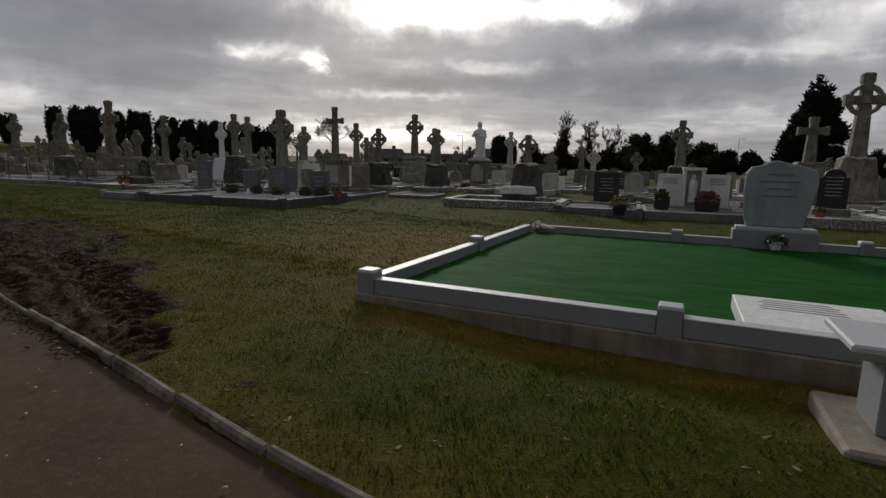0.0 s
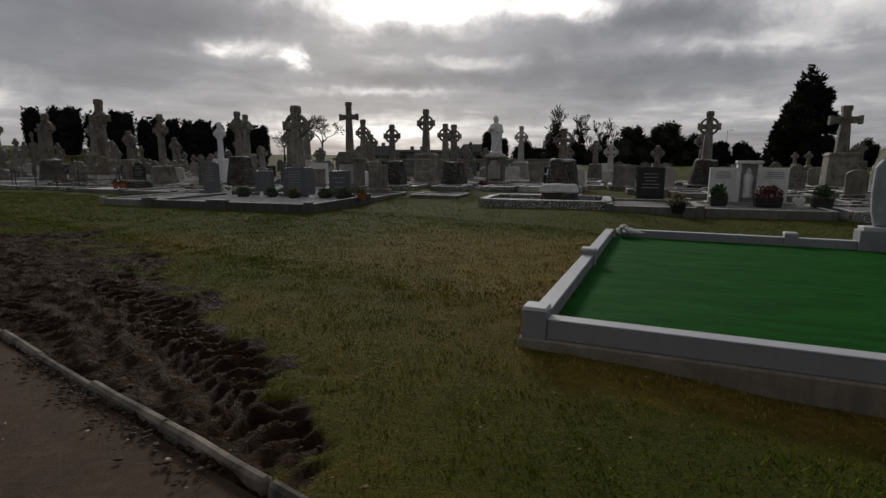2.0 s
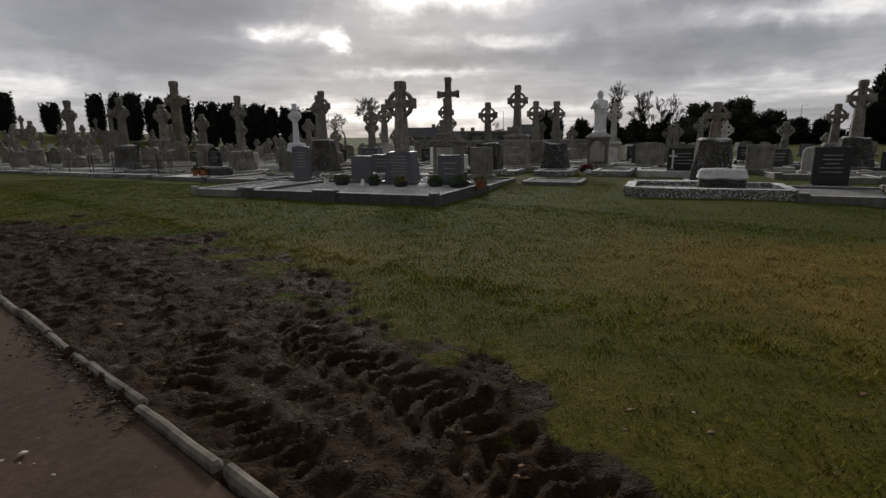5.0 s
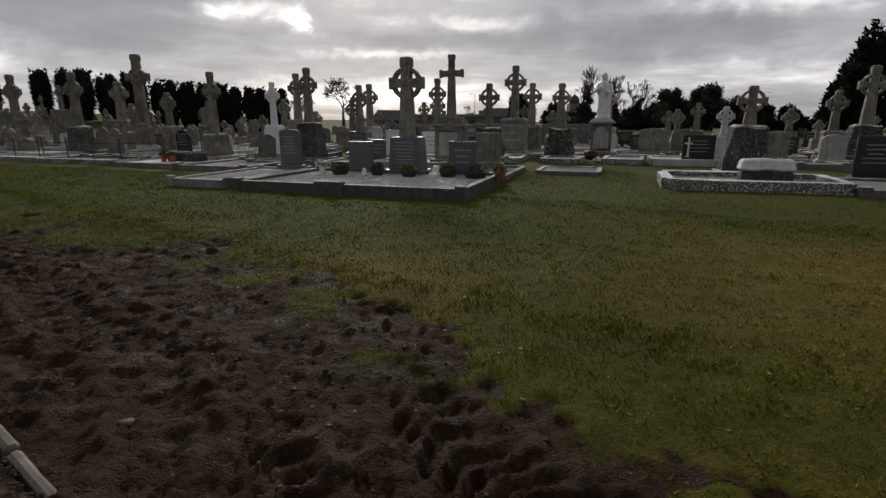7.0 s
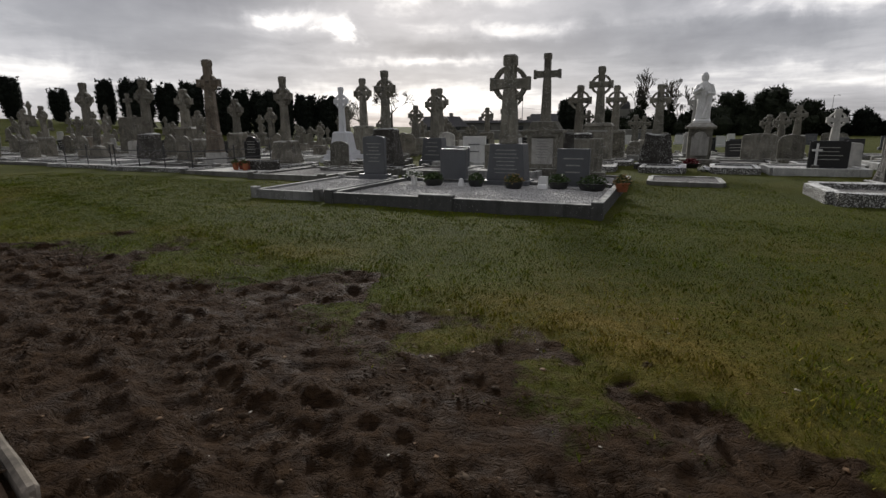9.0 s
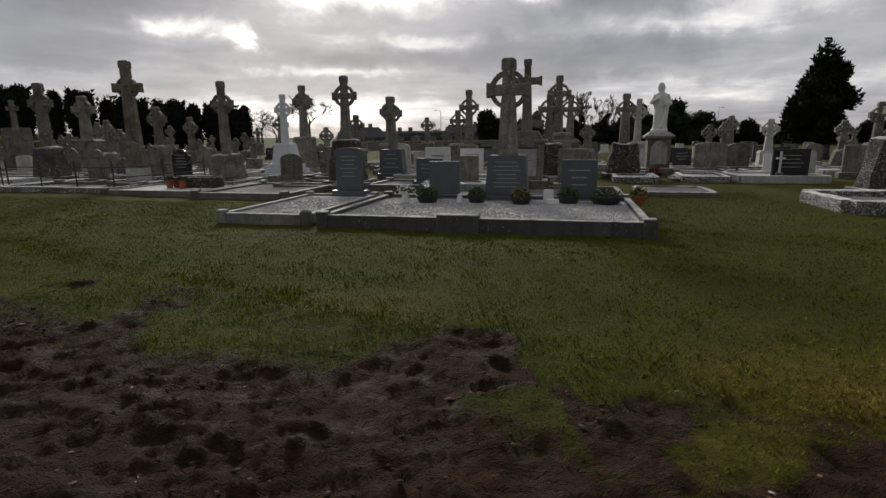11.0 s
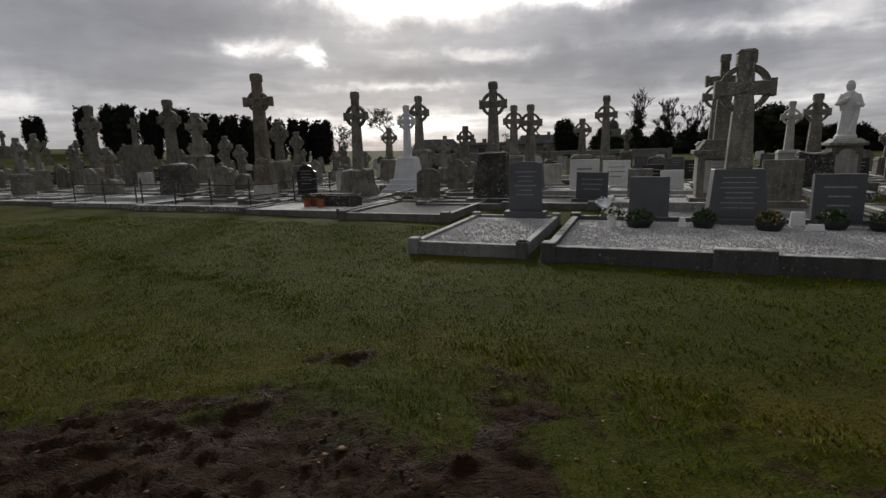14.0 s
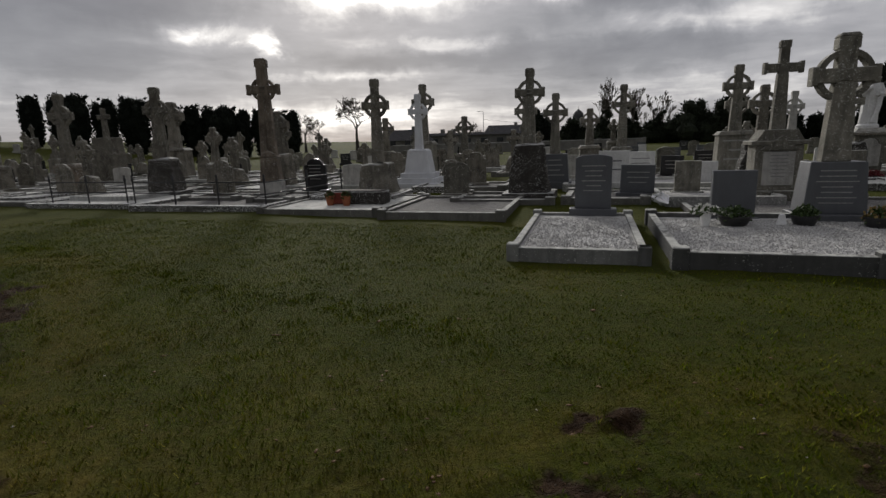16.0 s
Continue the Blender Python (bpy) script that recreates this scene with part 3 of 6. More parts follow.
def ground_height(s, n):
    x, y = xy(s, n)
    far = fade(20, 45, np.hypot(x + 6, y - 8))
    z = 0.035 * wave_noise(x, y, 0.35, 11) + 0.012 * wave_noise(x, y, 1.9, 12) + 0.006 * wave_noise(x, y, 6.0, 13)
    z = z * (1 - 0.7 * far)
    m = mud_amount(s, n) * (1 - far)
    z = z + m * (-0.045 + 0.015 * wave_noise(x, y, 3.1, 14) + 0.012 * wave_noise(x, y, 7.5, 15))
    # tractor wheel tracks with bars pressed in across them
    for off, wide, pitch, depth in ((-0.35, 0.32, 0.17, 0.050), (-1.35, 0.30, 0.16, 0.044), (-2.2, 0.26, 0.18, 0.03)):
        c = n - (mud_edge(s) + off)
        k = fade(wide, wide * 0.6, np.abs(c)) * m * fade(0.05, 0.3, n - EDGE_N) * (1 - 0.9 * fade(8.5, 11, s))
        bars = np.sin((s + 0.55 * np.abs(c) + 0.10 * wave_noise(x, y, 2.5, 16)) * 2 * math.pi / pitch)
        z = z + k * depth * (np.clip(bars * 2.6 + 0.6 * wave_noise(x, y, 6.0, 17), -1, 1) * 0.55 - 0.35)
        z = z + m * 0.04 * np.exp(-((np.abs(c) - wide * 1.15) / 0.09) ** 2)
    # hard ridges and cracks where the mud has been squeezed up
    rid = 1 - np.abs(wave_noise(x * 1.0 + 0.25 * wave_noise(x, y, 4, 41), y * 1.7, 4.2, 42))
    rid2 = 1 - np.abs(wave_noise(x, y * 1.5, 9.5, 43))
    z = z + m * (0.034 * (rid ** 4 - 0.25) + 0.026 * (rid2 ** 4 - 0.25) + 0.010 * wave_noise(x, y, 18.0, 44))
    # lower ground before the kerbed graves
    a, b = x * 0.9354 - y * 0.3535, x * 0.3535 + y * 0.9354
    z = z - 0.05 * fade(-20.5, -18.5, a) * fade(-8.0, -9.8, a) * fade(10.5, 12.2, b) * fade(20, 16, b)
    tu, tv = (x + 0.88) * 0.91 - (y - 5.12) * 0.4147, (x + 0.88) * 0.4147 + (y - 5.12) * 0.91
    z = z - 0.10 * fade(0.3, 2.2, tu) * fade(-1.6, -0.4, tv)
    z = np.where(n < EDGE_N - 0.02, -0.05, z)
    # rising bank beyond the far graves
    bank = fade(0, 1, (-x - 36) / 40) * fade(42, 75, y) * 3.6
    return z + bank


def build_ground():
    far = np.array([60, 90, 140, 250, 500, 1000, 2500.0])
    s = np.concatenate([-far[::-1] - 4, np.arange(-40, -4, 3.0), np.arange(-4, 2.5, 0.12), np.arange(2.5, 21, 0.032), np.arange(21, 31, 0.09), np.arange(31, 100, 3.0), far + 60])
    n = np.concatenate([-far[::-1], np.arange(-40, 1, 4.0), np.array([1.1, 1.17]), np.arange(1.19, 5.6, 0.032), np.arange(5.6, 14, 0.12), np.arange(14, 90, 1.5), far + 40])
    S, N = np.meshgrid(s, n, indexing="ij")
    Z = ground_height(S, N)
    X, Y = xy(S, N)
    mud, dry = mud_amount(S, N), dry_amount(X, Y)
    a, b = len(s), len(n)
    idx = np.arange(a * b).reshape(a, b)
    quads = np.stack([idx[:-1, :-1], idx[:-1, 1:], idx[1:, 1:], idx[1:, :-1]], -1).reshape(-1, 4)
    m = bpy.data.meshes.new("ground")
    m.vertices.add(a * b)
    m.vertices.foreach_set("co", np.stack([X, Y, Z], -1).ravel())
    m.loops.add(quads.size)
    m.loops.foreach_set("vertex_index", quads.ravel())
    m.polygons.add(len(quads))
    m.polygons.foreach_set("loop_start", np.arange(0, quads.size, 4))
    m.update(calc_edges=True)
    m.polygons.foreach_set("use_smooth", np.ones(len(quads), bool))
    col = m.attributes.new("wear", "FLOAT_COLOR", "POINT")
    col.data.foreach_set("color", np.stack([mud, dry, 0 * mud, 1 + 0 * mud], -1).ravel())
    m.materials.append(GROUND)
    tagged(new("ground", m), "worn winter grass with churned muddy wheel ruts", "ground", kind="structure")


build_ground()


def build_path():
    bm = bmesh.new()
    rows = []
    r = np.arange(-60, 110, 0.8)
    cross = [-3.2, -2.2, -1.2, -0.3, 0.5, 1.0, 1.14]
    for s in r:
        rows.append([bm.verts.new((*xy(s, n), 0.0 + 0.03 * (1 - ((n + 1.0) / 2.3) ** 2) - 0.02 + 0.006 * noise.noise((s, n, 0)))) for n in cross])
    for p, q in zip(rows, rows[1:]):
        for i in range(len(cross) - 1):
            bm.faces.new((p[i], q[i], q[i + 1], p[i + 1]))
    ob = part("path", bm, TARMAC, rounded=True)
    tagged(ob, "worn reddish-brown tarmac cemetery path with grit", "path", kind="structure")


build_path()


def build_edging():
    """Precast concrete edging, laid end to end, a little out of line."""
    root = thing("path_edging", pose(0, 0, 0), "weathered concrete edging along the path, partly buried", "edging")
    tagged(root, kind="structure")
    turn = math.degrees(math.atan2(SY, SX))
    r = random.Random(5)
    meshes = [rough_up(block(0.905, 0.058, 0.16, bevel=0.018), 0.010, 7, i * 3.1, 2) for i in range(4)]
    datas = []
    for bm in meshes:
        o = part("edging_block", bm, EDGING, root, rounded=True)
        datas.append(o.data)
        bpy.data.objects.remove(o)
    for i in range(60):
        s = -14 + i * 0.925
        sunk = 0.028 if 5.5 < s < 18 else 0.004
        o = new("edging_block", datas[i % 4])
        o.parent = root
        x, y = xy(s, EDGE_N + r.uniform(-0.012, 0.012))
        o.matrix_basis = pose(x, y, -0.105 - sunk + r.uniform(-0.01, 0.008), r.uniform(-4, 4), r.uniform(-1, 1), turn + r.uniform(-1.0, 1.0))


EDGING = stone("edging_concrete", (0.19, 0.165, 0.135), 0.0, stain=0.9, grain=60)
build_edging()


def build_grass():
    """Short winter turf, thick near the path and thinner away from it."""
    r = np.random.RandomState(7)
    sets = []
    for count, n0, n1, s0, s1, hgt in ((190000, 1.26, 5.0, -4.5, 30, 0.021), (170000, 4.0, 10.5, -7, 34, 0.021), (90000, 9.5, 18, -6, 40, 0.024)):
        s, n = r.uniform(s0, s1, count), r.uniform(n0, n1, count)
        sets.append((s, n, np.full(count, hgt)))
    s, n, h = (np.concatenate(c) for c in zip(*sets))
    x, y = xy(s, n)
    keep = mud_amount(s, n) + r.uniform(-0.25, 0.25, len(s)) < 0.42
    thin = fade(5.0, 4.0, n) * (n > 4.0) + (n <= 4.0)
    keep &= (np.arange(len(s)) >= 190000) | (r.rand(len(s)) < thin)
    keep &= r.rand(len(s)) < fade(40, 28, s)
    u, v = (x + 0.88) * 0.91 - (y - 5.12) * 0.4147, (x + 0.88) * 0.4147 + (y - 5.12) * 0.91
    keep &= ~((u > -0.12) & (v > -0.12) & (u < 9) & (v < 6.6))
    keep &= ~((u > 3.7) & (v > -1.32) & (u < 5.85) & (v < -0.4))
    a, b = x * 0.9354 - y * 0.3535, x * 0.3535 + y * 0.9354
    keep &= ~((b > 12.75) & (a < -9.9) & (a > -18.1)) & ~((b > 15.6) & (a > -6.6)) & ~((b > 16.6) & (a < -18.0)) & ~((b > 16.0) & (a < -9.9)) & (b < 20.0)
    s, n, h, x, y = s[keep], n[keep], h[keep], x[keep], y[keep]
    k = len(s)
    z = ground_height(s, n)
    tuft = 0.5 + 0.9 * np.clip(wave_noise(x, y, 5.5, 31) + 0.3 * wave_noise(x, y, 1.1, 32) + 0.4, 0, 1.6)
    h = h * tuft * r.uniform(0.6, 1.5, k)
    ang, w = r.uniform(0, 2 * math.pi, k), r.uniform(0.006, 0.013, k) * (1 + (n > 4.2) * 0.5)
    lean = r.uniform(0.2, 1.1, k) * h
    la = r.uniform(0, 2 * math.pi, k)
    cx, cy = np.cos(ang) * w / 2, np.sin(ang) * w / 2
    co = np.empty((k, 3, 3))
    co[:, 0] = np.stack([x - cx, y - cy, z - 0.004], -1)
    co[:, 1] = np.stack([x + cx, y + cy, z - 0.004], -1)
    co[:, 2] = np.stack([x + np.cos(la) * lean, y + np.sin(la) * lean, z + h], -1)
    m = bpy.data.meshes.new("grass")
    m.vertices.add(3 * k)
    m.vertices.foreach_set("co", co.ravel())
    m.loops.add(3 * k)
    m.loops.foreach_set("vertex_index", np.arange(3 * k))
    m.polygons.add(k)
    m.polygons.foreach_set("loop_start", np.arange(0, 3 * k, 3))
    m.update(calc_edges=True)
    d = dry_amount(x, y)
    at = m.attributes.new("dryness", "FLOAT", "POINT")
    at.data.foreach_set("value", np.repeat(np.clip(d * 0.9 + r.uniform(-0.25, 0.25, k), 0, 1), 3))
    m.materials.append(BLADES)
    tagged(new("grass", m), "short winter grass, green with straw-brown patches", "grass", kind="stuff")


build_grass()


def scatter(name, count, spots, size, flat, material, label, category, seed):
    """Many small rough lumps as one mesh; spots gives s, n and a keep mask."""
    r = np.random.RandomState(seed)
    s, n, keep = spots(r, count)
    s, n = s[keep], n[keep]
    x, y = xy(s, n)
    z = np.where(n > EDGE_N, ground_height(s, n), 0.005)
    k = len(s)
    ico = np.array([[0, 0, 1], [0.9, 0, 0.3], [0.28, 0.86, 0.3], [-0.73, 0.53, 0.3], [-0.73, -0.53, 0.3], [0.28, -0.86, 0.3], [0, 0, -0.6]])
    tri = np.array([[0, 1, 2], [0, 2, 3], [0, 3, 4], [0, 4, 5], [0, 5, 1], [6, 2, 1], [6, 3, 2], [6, 4, 3], [6, 5, 4], [6, 1, 5]])
    q = size * np.exp(r.normal(0, 0.45, k))[:, None]
    v = ico[None] * r.uniform(0.6, 1.35, (k, 7, 1))
    a = r.uniform(0, 6.283, k)[:, None]
    st = r.uniform(0.6, 1.6, (k, 1))
    vx, vy = v[..., 0] * st, v[..., 1] / st
    p = np.stack([x[:, None] + q * (vx * np.cos(a) - vy * np.sin(a)), y[:, None] + q * (vx * np.sin(a) + vy * np.cos(a)), z[:, None] + q * flat * v[..., 2]], -1)
    m = bpy.data.meshes.new(name)
    m.vertices.add(7 * k)
    m.vertices.foreach_set("co", p.ravel())
    f = (np.arange(k)[:, None, None] * 7 + tri).ravel()
    m.loops.add(len(f))
    m.loops.foreach_set("vertex_index", f)
    m.polygons.add(len(f) // 3)
    m.polygons.foreach_set("loop_start", np.arange(0, len(f), 3))
    m.update(calc_edges=True)
    m.materials.append(material)
    tagged(new(name, m), label, category, kind="stuff")


def clod_spots(r, c):
    s, n = r.uniform(2.5, 20.5, c), r.uniform(EDGE_N + 0.03, 5.2, c)
    x, y = xy(s, n)
    return s, n, (mud_amount(s, n) > 0.45) & (wave_noise(x, y, 1.6, 51) + 0.4 * r.uniform(-1, 1, c) > 0.05)


def spill_spots(r, c):
    s = r.uniform(4.0, 13.0, c)
    n = EDGE_N - 0.02 - np.abs(r.normal(0, 0.09, c))
    return s, n, (wave_noise(s, n, 1.2, 52) > -0.25)


def grit_spots(r, c):
    s = r.uniform(-6, 20, c)
    return s, r.uniform(-2.5, EDGE_N - 0.05, c), np.ones(c, bool)


def litter_spots(r, c):
    s, n = r.uniform(-4, 26, c), EDGE_N + 0.1 + np.abs(r.normal(0, 3.2, c))
    return s, n, n < 11


MUD_CLOD = plain("damp_mud_clods", (0.046, 0.029, 0.016), 0.9, scale=20, amount=0.4)
PALE_BITS = plain("pale_grit_and_leaf_bits", (0.42, 0.38, 0.32), 0.8, amount=0.3)
BROWN_LEAF = plain("dead_leaves", (0.12, 0.07, 0.035), 0.8, amount=0.4)
scatter("mud_clods", 9000, clod_spots, 0.011, 0.55, MUD_CLOD, "small clods of churned mud", "mud", 61)
scatter("spilled_mud", 1500, spill_spots, 0.011, 0.45, MUD_CLOD, "mud pushed over the edging onto the path", "mud", 62)
scatter("path_grit", 900, grit_spots, 0.008, 0.6, PALE_BITS, "loose pale grit on the path", "grit", 63)
scatter("pale_litter", 240, litter_spots, 0.0075, 0.35, PALE_BITS, "small pale stones and bits lying in the grass", "litter", 64)
scatter("dead_leaves", 1500, litter_spots, 0.013, 0.10, BROWN_LEAF, "dead brown leaves lying in the grass", "leaves", 65)


# ---- the grave with artificial turf ----
TX, TY, TROT = -0.88, 5.12, -25.3
TC, TS = math.cos(radians(TROT)), math.sin(radians(TROT))


def tp(u, v, z=0.0, turn=0.0):
    # the surround falls slightly to the back
    return pose(TX + u * TC - v * TS, TY + u * TS + v * TC, z - 0.0145 * v, 0, 0, TROT + turn) @ pose(0, 0, 0, -0.83)


def kerb_run(parent, u0, v0, u1, v1, z0, h, w, material, name="kerb", bevel=0.008, rough=0.0):
    length = math.hypot(u1 - u0, v1 - v0)
    bm = block(length, w, h, bevel=bevel)
    if rough:
        rough_up(bm, rough, 5, u0 + v0, 3)
    return part(name, bm, material, parent, at=pose((u0 + u1) / 2, (v0 + v1) / 2, z0, 0, 0, math.degrees(math.atan2(v1 - v0, u1 - u0))))


def turf_grave():
    t = thing("grave_surround", tp(0, 0), "new grey granite grave kerb with square posts on concrete footing", "grave surround")
    W, D = 8.6, 6.2
    for a in ((-0.12, 0.0, W + 0.12, 0.0), (-0.12, D, W + 0.12, D)):
        kerb_run(t, *a, -0.20, 0.30, 0.22, CONCRETE, "footing", 0.01, 0.004)
    for a in ((0.0, 0.1, 0.0, D - 0.1), (W, 0.1, W, D - 0.1)):
        kerb_run(t, *a, -0.20, 0.30, 0.22, CONCRETE, "footing", 0.01, 0.004)
    posts = [(2.87 * i, v) for i in range(4) for v in (0, D) if (i, v) != (0, D)] + [(0, D * 0.5), (W, D * 0.5)]
    # tops of posts and kerbs are thin plates paler than the sides
    for u, v in posts:
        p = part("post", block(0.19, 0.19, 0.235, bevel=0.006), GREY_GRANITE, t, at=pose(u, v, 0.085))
        part("post_cap", block(0.196, 0.196, 0.03, z=0.235, top=(0.9, 0.9), bevel=0.004), PALE_GRANITE, p)
    for v in (0, D):
        for i in range(3):
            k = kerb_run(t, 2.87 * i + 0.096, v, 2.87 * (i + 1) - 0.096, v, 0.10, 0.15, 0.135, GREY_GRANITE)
            part("kerb_top", block(2.87 - 0.2, 0.14, 0.014, z=0.15, bevel=0.003), PALE_GRANITE, k)
    for u in (0, W):
        for v0, v1 in ((0.096, D / 2 - 0.096), (D / 2 + 0.096, D - 0.096)):
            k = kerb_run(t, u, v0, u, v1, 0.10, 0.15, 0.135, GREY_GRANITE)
            part("kerb_top", block(v1 - v0 - 0.01, 0.14, 0.014, z=0.15, bevel=0.003), PALE_GRANITE, k)
    bm = bmesh.new()
    nu, nv = 86, 62
    g = [[bm.verts.new((0.06 + (W - 0.12) * i / nu, 0.06 + (D - 0.12) * j / nv, 0.125 + 0.012 * noise.noise((i * 0.12, j * 0.5, 1)) + 0.006 * noise.noise((i * 0.5, j * 0.9, 4)))) for j in range(nv + 1)] for i in range(nu + 1)]
    for i in range(nu):
        for j in range(nv):
            bm.faces.new((g[i][j], g[i + 1][j], g[i + 1][j + 1], g[i][j + 1]))
    turf = part("artificial_turf", bm, TURF, rounded=True, at=tp(0, 0))
    tagged(turf, "bright green artificial turf sheet with slight ripples", "turf")
    # white ledger in two slabs
    for i, (u, w) in enumerate(((3.98, 1.16), (5.17, 1.16))):
        s = thing("ledger_slab", tp(u, 0.62, 0.11), "white marble ledger slab lying on the turf" + (", inscribed" if i == 0 else ", plain"), "grave slab", "ledger slabs")
        part("slab", block(w, 1.06, 0.145, bevel=0.006), WHITE_MARBLE, s)
        if i == 0:
            r = random.Random(3)
            for k in range(5):
                part("inscription_line", block(r.uniform(0.45, 0.75), 0.022, 0.004, x=-0.08, y=0.40 - k * 0.085, z=0.1435, bevel=0), LETTER_DARK, s)
    # rough-edged upright stone on its base
    h = thing("headstone", tp(4.42, 6.22, 0), "pale grey granite headstone with a rough pitched outline", "headstone")
    part("base", block(1.30, 0.34, 0.43, bevel=0.01), GREY_GRANITE, h, at=pose(0, 0, 0.01))
    part("base_step", block(1.22, 0.30, 0.06, bevel=0.006), PALE_GRANITE, h, at=pose(0, 0, 0.44))
    stone_bm = prism([(a, b + 0.50) for a, b in outline("boulder", 1.12, 1.16)], 0.13, 0, 0.025)
    st = part("stone", rough_up(stone_bm, 0.012, 7, 3, 0), MID_GRANITE, h)
    inscription(st, 0.62, 1.0, 1.5, 4, -0.072, LETTER_DARK, 8)


turf_grave()


def granite_bench():
    t = thing("granite_bench", tp(4.80, -0.89, -0.06), "pale granite bench with a moulded seat on a concrete pad", "bench")
    part("pad", rough_up(block(2.1, 0.84, 0.16, z=-0.10, bevel=0.02), 0.01, 4, 2, 2), CONCRETE, t)
    for u in (-0.78, 0.78):
        part("leg", block(0.16, 0.36, 0.44, x=u, z=0.06, bevel=0.008), GREY_GRANITE, t)
    seat = part("seat", block(2.1, 0.60, 0.05, z=0.54, bevel=0.012), PALE_GRANITE, t)
    part("moulding", block(1.98, 0.52, 0.045, z=0.498, top=(1.05, 1.12), bevel=0.006), PALE_GRANITE, seat)


granite_bench()


# ---- flowers and pots ----
def leaf_ball(rx, rz, count, size, seed, z=0.0, flat=0.4):
    """Loose clump of small leaves or petals."""
    r = random.Random(seed)
    bm = bmesh.new()
    for _ in range(count):
        a, e, q = r.uniform(0, 6.283), r.uniform(-0.3, 1.4), r.uniform(0.45, 1.0)
        c = Vector((rx * q * math.cos(a) * math.cos(e), rx * q * math.sin(a) * math.cos(e), z + rz * q * math.sin(e)))
        d = Vector((r.gauss(0, 1), r.gauss(0, 1), r.gauss(0, 1))).normalized()
        f = d.orthogonal().normalized() * size * r.uniform(0.6, 1.3)
        g = d.cross(f).normalized() * size * flat * r.uniform(0.7, 1.3)
        bm.faces.new([bm.verts.new(c + v) for v in (-f, g, f, -g)])
    return bm


def pot_plant(x, y, pot_mat, petal, label, w=0.3, h=0.22, bloom=60, z=0.0, spread=1.0, group="grave flowers", leaf=None):
    t = thing("flower_pot", pose(x, y, z, 0, 0, 10 * x), label, "flower pot", group)
    part("pot", lathe([(w * 0.32, 0), (w * 0.45, h * 0.85), (w * 0.5, h * 0.86), (w * 0.5, h), (w * 0.4, h), (w * 0.38, h * 0.9)]), pot_mat, t, rounded=True)
    part("foliage", leaf_ball(w * 0.6 * spread, w * 0.6, 150, 0.045, int(10 * x + y), h * 0.9), leaf or LEAF, t)
    part("bloom", leaf_ball(w * 0.62 * spread, w * 0.62, bloom, 0.03, int(10 * y + x), h * 0.95, 0.8), petal, t)
    return t


def bouquet(x, y, z, label, seed, size=0.4, turn=0):
    t = thing("bouquet", pose(x, y, z, 0, 0, turn), label, "bouquet", "grave flowers")
    r = random.Random(seed)
    bm = bmesh.new()
    n = 14
    tip = bm.verts.new((-size, 0, 0.05))
    ring = [bm.verts.new((size * 0.25 + r.uniform(-0.06, 0.06), size * 0.4 * math.cos(6.283 * i / n) * r.uniform(0.8, 1.1), size * 0.28 + size * 0.26 * math.sin(6.283 * i / n) * r.uniform(0.7, 1.1))) for i in range(n)]
    mid = [bm.verts.new(v.co * 0.55 + tip.co * 0.45 + Vector((0, 0, r.uniform(-0.02, 0.03)))) for v in ring]
    for i in range(n):
        j = (i + 1) % n
        bm.faces.new((tip, mid[i], mid[j]))
        bm.faces.new((mid[i], ring[i], ring[j], mid[j]))
    part("wrapping", rough_up(bm, 0.03, 9, seed, 1), FOIL, t)
    part("bloom", leaf_ball(size * 0.42, size * 0.34, 90, 0.045, seed, size * 0.22, 0.8), PETAL_WHITE, t, at=pose(size * 0.25, 0, 0))
    part("foliage", leaf_ball(size * 0.45, size * 0.3, 60, 0.05, seed + 1, size * 0.2), LEAF, t, at=pose(size * 0.2, 0, 0))
    return t


# ---- grave plots ----
def uv(u, v):
    return u * 0.9354 + v * 0.3535, -u * 0.3535 + v * 0.9354


